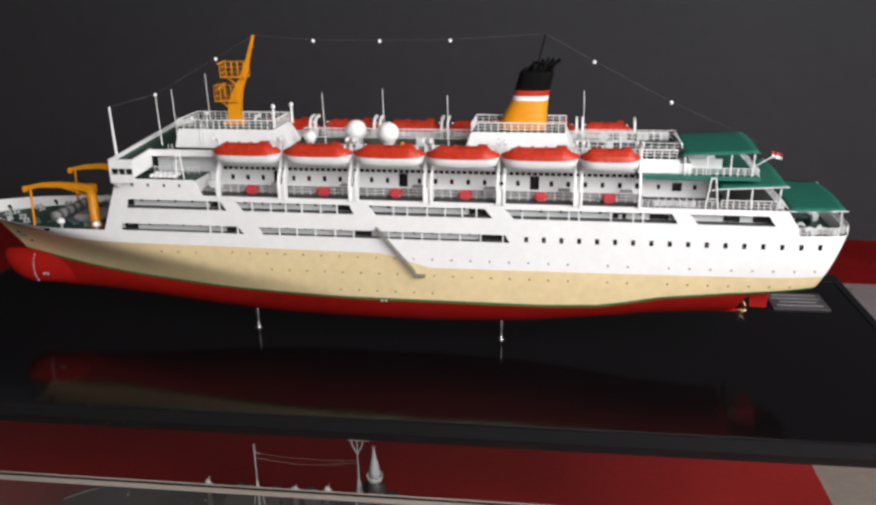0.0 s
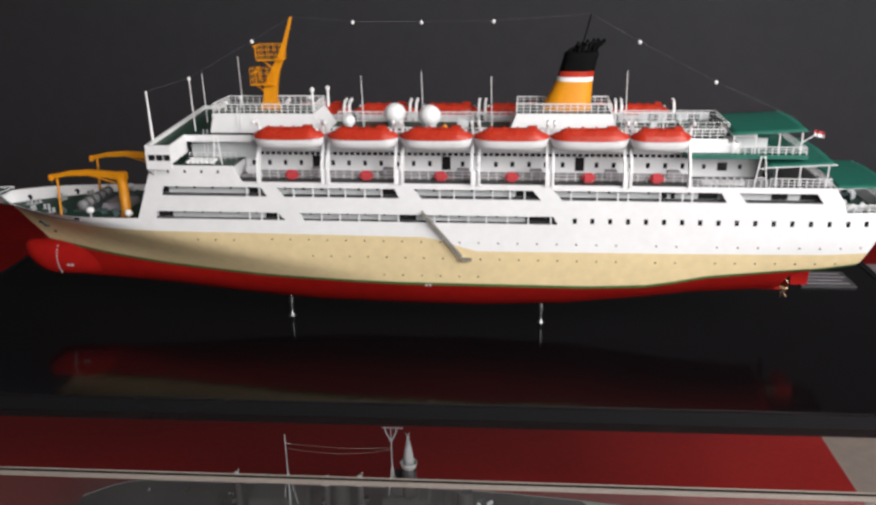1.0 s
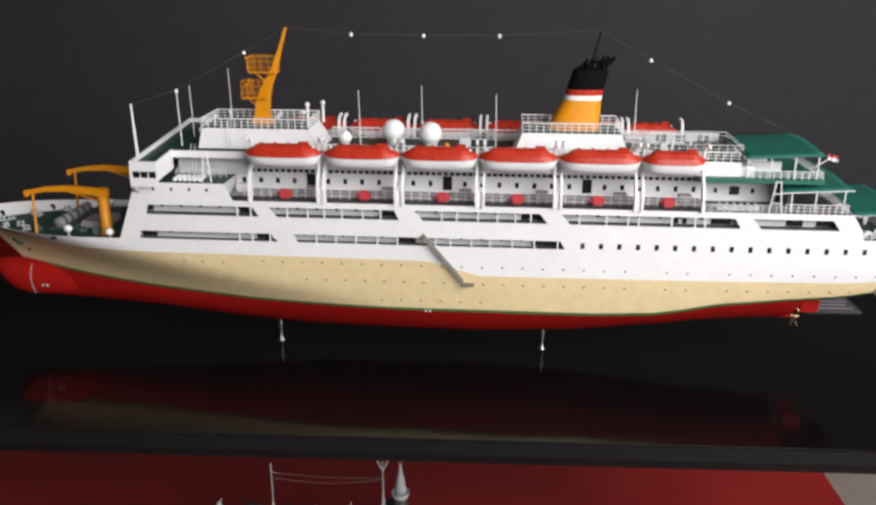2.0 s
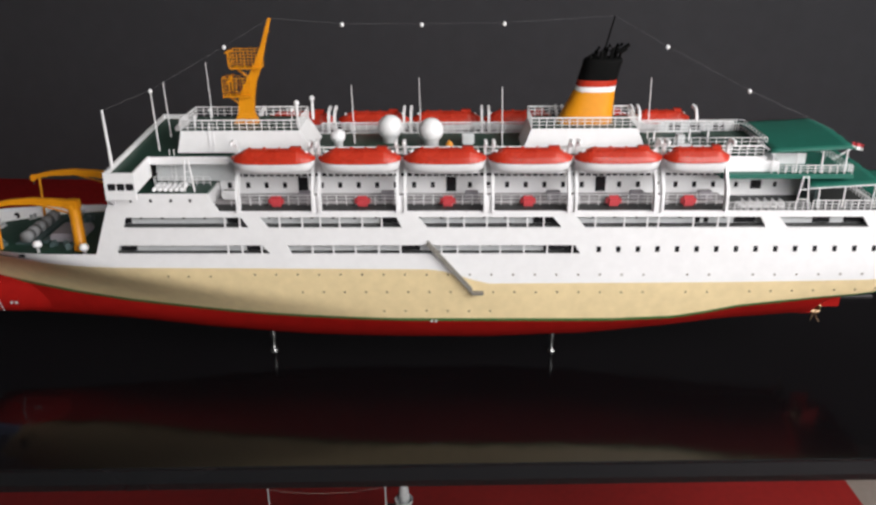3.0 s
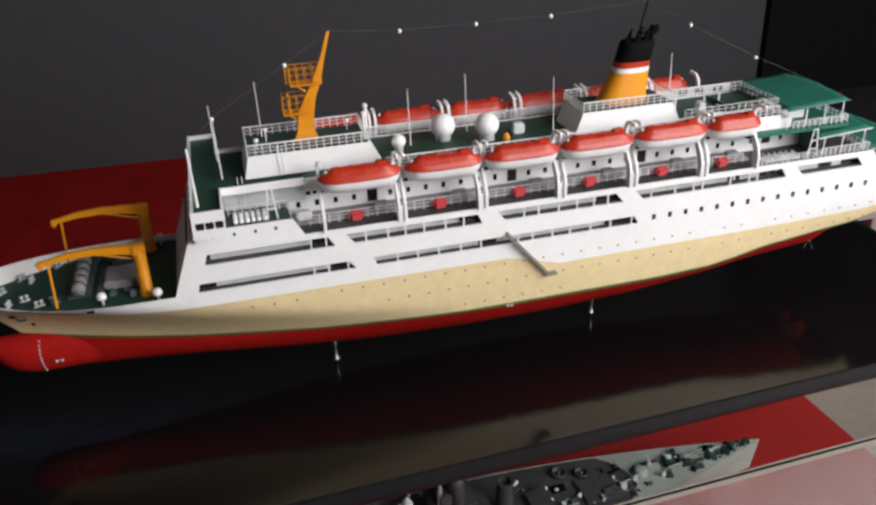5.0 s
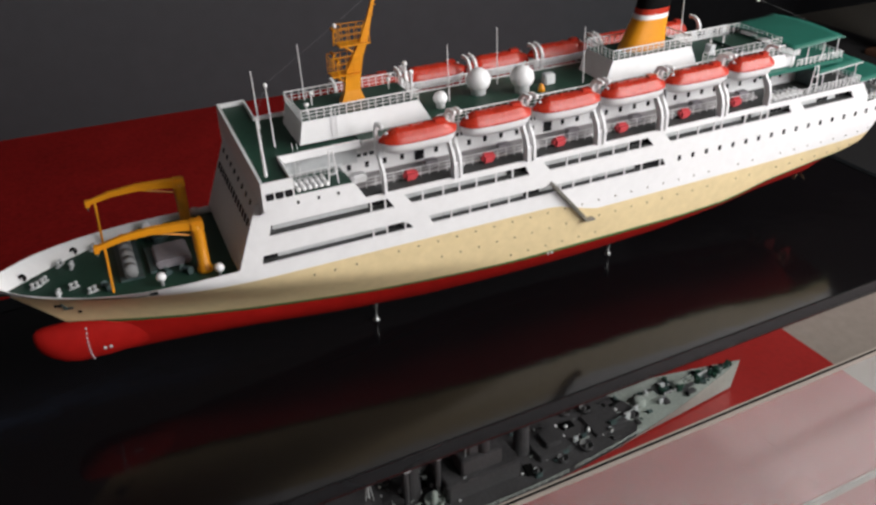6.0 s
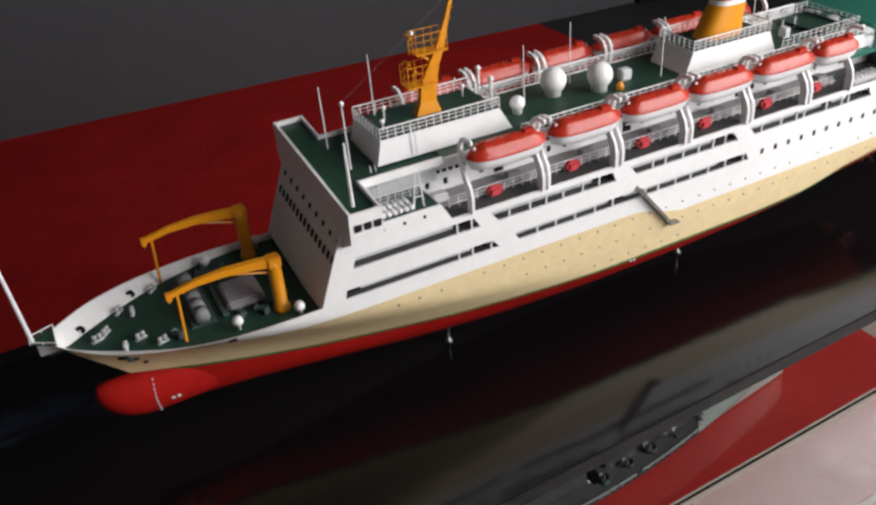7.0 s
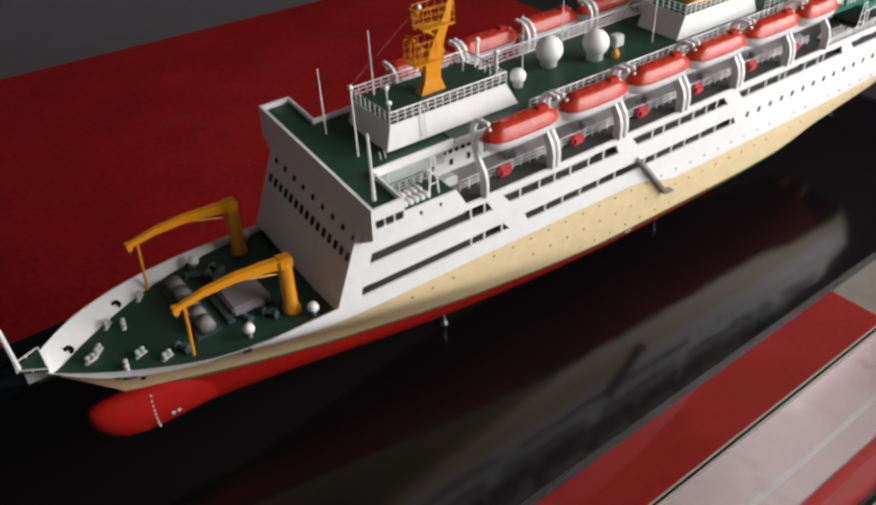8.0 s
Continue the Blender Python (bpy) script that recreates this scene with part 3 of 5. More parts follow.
bm = bmesh.new()
lathe(bm, [(0.0, -0.0075), (0.0024, -0.0068), (0.0034, -0.0045), (0.0034, 0.0045), (0.0024, 0.0068), (0, 0.0075)], (0, 0, 0), 10)
bmesh.ops.transform(bm, matrix=Matrix.Rotation(radians(90), 4, "X"), verts=bm.verts)
raft = part("life_raft", bm, WHITE, ship, "white life raft canister", True)
raft.matrix_basis = Matrix.Translation((-0.41, -0.103, 0.3425))
for k in range(1, 6):
    put("life_raft", raft, ship, Matrix.Translation((-0.41 + 0.0085 * k, -0.103, 0.3425)))
for k in range(6):
    put("life_raft", raft, ship, Matrix.Translation((-0.41 + 0.0085 * k, -0.086, 0.3425)))
    put("life_raft", raft, ship, Matrix.Translation((-0.41 + 0.0085 * k, 0.1, 0.3425)))


def frame_pair(x, y, z, h, w):
    bm = bmesh.new()
    for s in (-1, 1):
        tube(bm, [(x + s * w, y, z), (x + s * w * 0.35, y, z + h)], 0.0013, 5)
    for f in (0.3, 0.6, 0.98):
        r = w * (1 - 0.65 * f)
        tube(bm, [(x - r, y, z + h * f), (x + r, y, z + h * f)], 0.0009, 5)
    return part("boarding_ladder", bm, WHITE, ship, "white A-shaped ladder frame")


frame_pair(-0.356, -0.104, 0.338, 0.054, 0.0075)
frame_pair(0.578, -0.105, 0.3086, 0.052, 0.010)

# ---- upper deck ----
part("upper_deck", box(bmesh.new(), -0.2995, 0.525, -0.0735, 0.0735, 0.378, 0.3822), GREEN_DECK, ship, "dark green upper deck")
for side in (-1, 1):
    part("deck_edge", box(bmesh.new(), -0.2995, 0.525, *sorted((side * 0.0736, side * 0.077)), 0.377, 0.3835), WHITE, ship)
    part("house_side", box(bmesh.new(), -0.327, 0.60, *sorted((side * 0.037, side * 0.040)), 0.3086, 0.3778), WHITE, ship, "white deckhouse side wall")
    guard_rail("deck_rail", [(-0.175, side * 0.0755, 0.3836), (0.52, side * 0.0755, 0.3836)], 0.016, 0.0125, 0.0009, thick=0.0013, material=WHITE, parent=ship)
    guard_rail("inner_rail", [(-0.30, side * 0.084, 0.3086), (0.455, side * 0.084, 0.3086)], 0.0165, 0.015, material=WHITE, parent=ship)
    # solid dark bar on the wall, put there as the shade under the eaves
    part("eaves_shade", box(bmesh.new(), -0.31, 0.47, *sorted((side * 0.0402, side * 0.0412)), 0.3425, 0.3478), PANE_SHADE_DARK, ship, "dark strip painted as shade under the eaves")
    part("inner_deck", box(bmesh.new(), -0.325, 0.47, *sorted((side * 0.0402, side * 0.079)), 0.3087, 0.3135), WALKWAY, ship, "grey raised walkway")
for k in range(27):
    x = -0.3115 + 0.0297 * k
    if k in (4, 12, 20):
        put("dark_patch", dark, ship, Matrix.Translation((x, -0.0403, 0.3165)) @ Matrix.Diagonal((0.016, 1, 0.0245, 1)))
    else:
        put("window", win_small, ship, Matrix.Translation((x, -0.0402, 0.3275)) @ Matrix.Diagonal((0.95, 1, 0.98, 1)))
for x in (0.497, 0.558):
    put("window", win_small, ship, Matrix.Translation((x, -0.0402, 0.3270)) @ Matrix.Diagonal((0.85, 1, 0.85, 1)))
put("dark_patch", dark, ship, Matrix.Translation((0.528, -0.0403, 0.320)) @ Matrix.Diagonal((0.0165, 1, 0.0145, 1)))

canister = part("raft_box", box(bmesh.new(), -0.0118, 0.0118, -0.008, 0.008, 0.0, 0.0165, 0.0045), PINK_RED, ship, "faded red rescue box")
canister.matrix_basis = Matrix.Translation((-0.228, -0.0865, 0.3086))
for side in (-1, 1):
    for x in (-0.228, -0.093, 0.040, 0.164, 0.296, 0.411):
        if (side, x) != (-1, -0.228):
            put("raft_box", canister, ship, Matrix.Translation((x, side * 0.0865, 0.3086)))

# ---- lifeboats in their davits ----
def boat_hull(length, beam, depth):
    bm = bmesh.new()
    n, rows = 16, [(0.0, 0.0), (0.45, 0.06), (0.8, 0.35), (0.96, 0.75), (1.0, 1.0)]
    for side in (-1, 1):
        grid = []
        for i in range(n + 1):
            s = -1 + 2 * i / n
            w = beam / 2 * (1 - abs(s) ** 5.5) ** 0.7 + 0.0004
            rise = 0.24 * depth * abs(s) ** 4
            grid.append([bm.verts.new((s * length / 2 * (0.91 + 0.09 * v), side * w * u, rise + (depth - rise) * v + 0.0015 * abs(s) ** 2)) for u, v in rows])
        for a, b in zip(grid, grid[1:]):
            for i in range(len(rows) - 1):
                bm.faces.new((a[i], b[i], b[i + 1], a[i + 1]))
    bmesh.ops.remove_doubles(bm, verts=bm.verts, dist=1e-5)
    return bm


def boat_canopy(length, beam, depth, height):
    """A chamfered cover with a raised crown, a steering cupola, small hatches and grab rails."""
    bm = bmesh.new()
    n, m = 20, 10
    grid = []
    for i in range(n + 1):
        s = -1 + 2 * i / n
        w = (beam / 2 + 0.0006) * (1 - abs(s) ** 5.5) ** 0.7 + 0.0006
        h = height * (1 - max(0.0, abs(s) - 0.62) / 0.38 * 0.74)
        ring = []
        for c, q in ((-1.03, -0.04), (-1.0, 0.10), (-0.86, 0.42), (-0.62, 0.80), (-0.40, 0.93), (0, 1.0), (0.40, 0.93), (0.62, 0.80), (0.86, 0.42), (1.0, 0.10), (1.03, -0.04)):
            ring.append(bm.verts.new((s * length / 2 * 1.004, w * c, depth + 0.0015 * s * s + h * q)))
        grid.append(ring)
    for a, b in zip(grid, grid[1:]):
        for k in range(m):
            bm.faces.new((a[k], a[k + 1], b[k + 1], b[k]))
    bm.faces.new(grid[0]), bm.faces.new(grid[-1])
    top = depth + height
    box(bm, 0.026, 0.043, -0.0055, 0.0055, top - 0.004, top + 0.0032, 0.001)
    for x, r in ((-0.034, 0.0020), (-0.012, 0.0026), (0.010, 0.0018)):
        lathe(bm, [(r, -0.001), (r, 0.0014), (r * 0.6, 0.0022), (0, 0.0022)], (x, 0, top), 8)
    for y in (-0.62, 0.62):
        tube(bm, [(-0.040, y * beam / 2, depth + height * 0.86), (0.040, y * beam / 2, depth + height * 0.86)], 0.0005, 4)
    return bm


BOATS = [(-0.2215, 0.126), (-0.0915, 0.124), (0.036, 0.124), (0.163, 0.126), (0.2935, 0.130), (0.409, 0.098)]
first = part("lifeboat", boat_hull(0.126, 0.035, 0.0205), WHITE, ship, "white lifeboat with red canopy", True)
canopy = part("canopy", boat_canopy(0.126, 0.035, 0.0205, 0.0185), RED_BOAT, first, "glossy red canopy")
hook = part("lifting_hook", lathe(bmesh.new(), [(0.0022, 0.0), (0.0026, 0.003), (0.0015, 0.006), (0, 0.0066)], (0, 0, 0), 8), WHITE, first, "white lifting hook", True)
hook.matrix_basis = Matrix.Translation((-0.050, 0, 0.030))
put("lifting_hook", hook, first, Matrix.Translation((0.050, 0, 0.030)))
band = part("rubbing_strake", tube(bmesh.new(), [(-0.058, -0.0100, 0.0200), (-0.045, -0.0166, 0.0195), (0, -0.0180, 0.0193), (0.045, -0.0166, 0.0195), (0.058, -0.0100, 0.0200)], 0.0007, 5), DINGY, first)
keel = part("keel_strip", tube(bmesh.new(), [(-0.054, 0, 0.0012), (-0.03, 0, -0.0004), (0.03, 0, -0.0004), (0.054, 0, 0.0012)], 0.001, 5), WHITE, first)
for side in (-1, 1):
    for k, (x, length) in enumerate(BOATS):
        m = Matrix.Translation((x, -0.111 if side < 0 else 0.126, 0.3690)) @ Matrix.Diagonal((length / 0.126, 1, 1, 1))
        if side == -1 and k == 0:
            first.matrix_basis = m
        else:
            b = put("lifeboat", first, ship, m)
            tagged(b, "white lifeboat with red canopy")
            tagged(put("canopy", canopy, b, Matrix.Identity(4)), "glossy red canopy")
            put("keel_strip", keel, b, Matrix.Identity(4))
            for dx in (-0.050, 0.050):
                put("lifting_hook", hook, b, Matrix.Translation((dx, 0, 0.030)))
            put("rubbing_strake", band, b, Matrix.Identity(4) if side < 0 else Matrix.Diagonal((1, -1, 1, 1)))


def davit_mesh():
    """A curved davit of flat bars, its foot at the deck edge and its head over the boat."""
    path = [(-0.1125, 0.0), (-0.1125, 0.022), (-0.109, 0.034), (-0.098, 0.050), (-0.0905, 0.066), (-0.0885, 0.082), (-0.0900, 0.096), (-0.0960, 0.1045), (-0.1050, 0.1080), (-0.1150, 0.1075)]
    bm = bmesh.new()
    half = [0.0070] * 3 + [0.0060, 0.0052, 0.0046, 0.0040, 0.0034, 0.0030, 0.0026]
    left, right = [], []
    for i, (y, z) in enumerate(path):
        a, b = path[max(i - 1, 0)], path[min(i + 1, len(path) - 1)]
        d = Vector((b[0] - a[0], b[1] - a[1])).normalized()
        n = Vector((-d.y, d.x)) * half[i]
        left.append((y + n.x, z + n.y)), right.append((y - n.x, z - n.y))
    for a, b in zip(range(len(path) - 1), range(1, len(path))):
        vs = []
        for x in (-0.0020, 0.0020):
            vs.append([bm.verts.new((x, *p)) for p in (left[a], left[b], right[b], right[a])])
        bm.faces.new(vs[0]), bm.faces.new(vs[1][::-1])
        for i in range(4):
            j = (i + 1) % 4
            bm.faces.new((vs[0][i], vs[1][i], vs[1][j], vs[0][j]))
    bmesh.ops.remove_doubles(bm, verts=bm.verts, dist=1e-5)
    bmesh.ops.delete(bm, geom=[f for f in bm.faces if not f.is_valid], context="FACES")
    return bm


davit = part("davit", davit_mesh(), WHITE, ship, "white curved boat davit")
bm = bmesh.new()
lathe(bm, [(0, -0.0022), (0.0036, -0.0022), (0.0042, 0), (0.0036, 0.0022), (0, 0.0022)], (0, 0, 0), 10)
bmesh.ops.transform(bm, matrix=Matrix.Translation((0, -0.1165, 0.1075)) @ Matrix.Rotation(radians(90), 4, "Y"), verts=bm.verts)
sheave = part("sheave", bm, WHITE, davit, "", True)
DAVITS = (-0.281, -0.1655, -0.1555, -0.0365, -0.0245, 0.0965, 0.1085, 0.2235, 0.2345, 0.3535, 0.3645, 0.4605)
for side in (-1, 1):
    turn = Matrix.Rotation(math.pi if side == 1 else 0, 4, "Z")
    for k, x in enumerate(DAVITS):
        m = Matrix.Translation((x, 0, 0.309)) @ turn
        if side == -1 and k == 0:
            davit.matrix_basis = m
        else:
            d = put("davit", davit, ship, m)
            put("sheave", sheave, d, Matrix.Identity(4))
for side in (-1, 1):
    for a, b in zip(DAVITS[1:-1:2], DAVITS[2:-1:2]):
        for y, z in ((0.105, 0.347), (0.0885, 0.395)):
            part("davit_tie", tube(bmesh.new(), [(a, side * y, z), (b, side * y, z)], 0.001, 5), WHITE, ship)
        part("davit_plate", box(bmesh.new(), a + 0.002, b - 0.002, *sorted((side * 0.1090, side * 0.1150)), 0.309, 0.334), WHITE, ship)

locker = part("deck_locker", box(bmesh.new(), -0.0105, 0.0105, -0.007, 0.007, 0, 0.0125, 0.001), HATCH, ship, "dull grey deck locker")
locker.matrix_basis = Matrix.Translation((-0.185, -0.068, 0.3136))
for side in (-1, 1):
    for x in (-0.185, -0.055, 0.077, 0.205, 0.335, 0.441):
        if (side, x) != (-1, -0.185):
            put("deck_locker", locker, ship, Matrix.Translation((x, side * 0.068, 0.3136)))
    part("white_locker", box(bmesh.new(), -0.318, -0.294, *sorted((side * 0.056, side * 0.074)), 0.3136, 0.3275, 0.003), WHITE, ship)
bracket = part("eaves_bracket", box(bmesh.new(), -0.0014, 0.0014, -0.0410, -0.0420, 0.3424, 0.3479), WHITE, ship)
for k in range(1, 74):
    put("eaves_bracket", bracket, ship, Matrix.Translation((-0.31 + 0.0105 * k, 0, 0)))
bracket.matrix_basis = Matrix.Translation((-0.31, 0, 0))

# ---- mast house, mast, funnel house, funnel ----
def deckhouse(name, base, top, z0, z1, half, label):
    bm = bmesh.new()
    a = [bm.verts.new((x, y, z0)) for x, y in ((base[0], -half), (base[1], -half), (base[1], half), (base[0], half))]
    b = [bm.verts.new((x, y, z1)) for x, y in ((top[0], -half * 0.96), (top[1], -half * 0.96), (top[1], half * 0.96), (top[0], half * 0.96))]
    bm.faces.new(a[::-1]), bm.faces.new(b)
    for i in range(4):
        bm.faces.new((a[i], a[(i + 1) % 4], b[(i + 1) % 4], b[i]))
    body = part(name, bm, WHITE, ship, label)
    roof = part("roof_deck", box(bmesh.new(), top[0] + 0.001, top[1] - 0.001, -half * 0.94, half * 0.94, z1 + 0.0002, z1 + 0.0012), GREEN_DECK, body, "dark green roof deck")
    h = half * 0.95
    guard_rail("roof_rail", [(top[0], -h, z1), (top[1], -h, z1), (top[1], h, z1), (top[0], h, z1), (top[0], -h, z1)], 0.0165, 0.0118, 0.0008, WHITE, ship, thick=0.0012)
    return body


deckhouse("mast_house", (-0.386, -0.172), (-0.378, -0.192), 0.3838, 0.4185, 0.048, "white mast house with sloping ends")
deckhouse("funnel_house", (0.156, 0.350), (0.170, 0.334), 0.3824, 0.4185, 0.042, "white funnel house with sloping ends")

for x, z0, z1, y0, y1 in ((-0.330, 0.386, 0.4185, -0.0495, -0.0475), (-0.395, 0.3386, 0.380, -0.0530, -0.0520)):
    bm = bmesh.new()
    for dx in (-0.0035, 0.0035):
        tube(bm, [(x + dx, y0, z0), (x + dx, y1, z1), (x + dx, y1 + 0.003, z1 + 0.010)], 0.0006, 5)
    for k in range(7):
        f = (k + 0.5) / 7
        tube(bm, [(x - 0.0035, y0 + (y1 - y0) * f, z0 + (z1 - z0) * f), (x + 0.0035, y0 + (y1 - y0) * f, z0 + (z1 - z0) * f)], 0.0004, 4)
    part("house_ladder", bm, WHITE, ship, "white vertical ladder")
for x, y, h in ((-0.362, -0.020, 0.014), (-0.345, 0.012, 0.018), (-0.215, 0.020, 0.016)):
    bm = bmesh.new()
    tube(bm, [(x, y, 0.4195), (x, y, 0.4195 + h)], 0.0012, 6)
    lathe(bm, [(0, -0.003), (0.0034, -0.002), (0.0040, 0.002), (0, 0.004)], (x, y, 0.4195 + h), 10)
    part("searchlight", bm, WHITE, ship, "small white searchlight on the mast house", True)

bm = bmesh.new()
prof = [(0.4198, -0.303, -0.264, 0.0075), (0.437, -0.295, -0.270, 0.0050), (0.462, -0.292, -0.2675, 0.0050), (0.487, -0.279, -0.262, 0.0042), (0.510, -0.265, -0.252, 0.0036), (0.545, -0.2495, -0.243, 0.0026), (0.583, -0.236, -0.2315, 0.0018)]
rings = [[bm.verts.new(c) for c in ((a, -h, z), (b, -h, z), (b, h, z), (a, h, z))] for z, a, b, h in prof]
for r, s in zip(rings, rings[1:]):
    for i in range(4):
        bm.faces.new((r[i], r[(i + 1) % 4], s[(i + 1) % 4], s[i]))
bm.faces.new(rings[0][::-1]), bm.faces.new(rings[-1])
mast = part("radar_mast", bm, ORANGE, ship, "yellow-orange raked radar mast")
for x0, x1, z, h in ((-0.314, -0.270, 0.4635, 0.030), (-0.299, -0.252, 0.5075, 0.028)):
    part("platform", box(bmesh.new(), x0, x1, -0.013, 0.013, z, z + 0.0018), ORANGE, mast)
    guard_rail("mast_platform_rail", [(x1, -0.0125, z), (x0, -0.0125, z), (x0, 0.0125, z), (x1, 0.0125, z)], h, 0.0115, 0.0006, ORANGE, ship, "yellow-orange platform rail")
    part("bracket", tube(bmesh.new(), [(x0 + 0.006, 0, z), (x1 - 0.012, 0, z - 0.022)], 0.0018, 5), ORANGE, mast)
for y, z, a in ((-0.008, 0.487, 0.4), (0.010, 0.492, -0.6), (0.0, 0.531, 0.2)):
    part("radar_bar", box(bmesh.new(), -0.306, -0.303, y - 0.009, y + 0.009, z, z + 0.003), ORANGE, mast)
    part("radar_stem", tube(bmesh.new(), [(-0.3045, y, z - 0.022), (-0.3045, y, z)], 0.0011, 5), ORANGE, mast)
for z in (0.548, 0.562):
    part("yard", tube(bmesh.new(), [(-0.243 + (z - 0.548) * 0.35, -0.008, z), (-0.243 + (z - 0.548) * 0.35, 0.008, z)], 0.0008, 5), ORANGE, mast)

fun = [(0.4198, 0.256, 0.0445, 0.025), (0.440, 0.2612, 0.0393, 0.0232), (0.4705, 0.2700, 0.0315, 0.0212), (0.4785, 0.2716, 0.0312, 0.0206), (0.4880, 0.2735, 0.0308, 0.0202), (0.508, 0.2785, 0.0300, 0.0195), (0.516, 0.2805, 0.0305, 0.0195), (0.520, 0.2810, 0.0285, 0.0185)]


def funnel_band(name, rows, material, parent, label, cap=False, grow=0.0):
    bm = bmesh.new()
    n, rings = 28, []
    for z, c, a, b in rows:
        ring = []
        for k in range(n):
            q = 2 * math.pi * k / n
            cs, sn = math.cos(q), math.sin(q)
            ring.append(bm.verts.new((c + (a + grow) * math.copysign(abs(cs) ** 0.72, cs), (b + grow) * math.copysign(abs(sn) ** 0.8, sn), z)))
        rings.append(ring)
    for r, s in zip(rings, rings[1:]):
        for k in range(n):
            bm.faces.new((r[k], r[(k + 1) % n], s[(k + 1) % n], s[k]))
    if cap:
        bm.faces.new(rings[-1])
    return part(name, bm, material, parent, label, True)


funnel = funnel_band("funnel", fun[:3], ORANGE, ship, "yellow-orange funnel with white, red and black bands")
funnel_band("white_band", fun[2:4], WHITE, funnel, "white band")
funnel_band("red_band", fun[3:5], RED_BOAT, funnel, "red band")
funnel_band("black_top", fun[4:], BLACK, funnel, "black top", True)
for x, y, h, lean_x in ((0.266, 0.006, 0.014, 0.003), (0.274, -0.009, 0.022, 0.004), (0.282, 0.005, 0.024, 0.005), (0.290, -0.007, 0.027, 0.006), (0.298, 0.004, 0.026, 0.006), (0.281, -0.002, 0.018, 0.004), (0.302, -0.004, 0.020, 0.007), (0.259, -0.004, 0.012, 0.002), (0.306, 0.008, 0.024, 0.008), (0.270, 0.011, 0.020, 0.003), (0.294, -0.011, 0.022, 0.009)):
    part("exhaust_pipe", tube(bmesh.new(), [(x, y, 0.515), (x + lean_x * 0.6, y, 0.515 + h * 0.7), (x + lean_x * 1.9, y, 0.515 + h)], 0.0033, 8), BLACK, funnel)
part("funnel_pole", tube(bmesh.new(), [(0.278, 0, 0.515), (0.2945, 0, 0.583)], 0.0013, 6), BLACK, funnel)
part("funnel_ladder", rail([(0.3005, -0.004, 0.42), (0.3005, 0.004, 0.42)], 0.05, 0.008, 0.0005, bars=8), GUNMETAL, funnel)

# ---- domes, aerials, dressing line ----
for x, y, z, r in ((-0.055, 0.020, 0.4065, 0.0205), (0.0125, -0.008, 0.4085, 0.0200), (-0.137, -0.006, 0.3985, 0.0115)):
    bm = bmesh.new()
    base = 0.3823 - z
    lathe(bm, [(r * 0.62, base), (r * 0.62, -r * 0.78)] + [(r * math.cos(a), r * math.sin(a)) for a in (radians(d) for d in range(-48, 90, 12))] + [(0, r)], (x, y, z), 24)
    part("satellite_dome", bm, WHITE, ship, "white satellite dome", True)
part("deck_box", box(bmesh.new(), 0.062, 0.082, -0.002, 0.014, 0.3823, 0.4005, 0.002), DINGY, ship, "small off-white deck box")
part("deck_lamp", lathe(bmesh.new(), [(0.006, 0), (0.006, 0.006), (0.003, 0.012), (0.0, 0.014)], (0.042, -0.022, 0.3823), 10), ORANGE, ship, "small orange deck fitting")

ROD = [(-0.4585, -0.131, 0.385, 0.472, 0.0026), (-0.420, -0.033, 0.3836, 0.479, 0.0013), (-0.424, 0.040, 0.3836, 0.478, 0.0012), (-0.3495, 0.036, 0.420, 0.509, 0.0012),
       (-0.113, 0.012, 0.3823, 0.4775, 0.0010), (-0.006, 0.045, 0.3823, 0.4815, 0.0010), (0.126, -0.019, 0.3823, 0.479, 0.0010), (0.366, 0.028, 0.3823, 0.4825, 0.0010)]
for x, y, z0, z1, r in ROD:
    part("aerial", tube(bmesh.new(), [(x, y, z0), (x - 0.0015, y, z1)], r, 6, r * 0.6), WHITE, ship, "thin white aerial rod")
for x, y, h in ((-0.196, -0.03, 0.036), (-0.182, 0.03, 0.03)):
    part("vent_post", tube(bmesh.new(), [(x, y, 0.4185), (x, y, 0.4185 + h)], 0.0024, 8), WHITE, ship)
    part("vent_cap", lathe(bmesh.new(), [(0.002, 0), (0.0042, 0.002), (0.0042, 0.006), (0, 0.009)], (x, y, 0.4185 + h), 10), WHITE, ship)

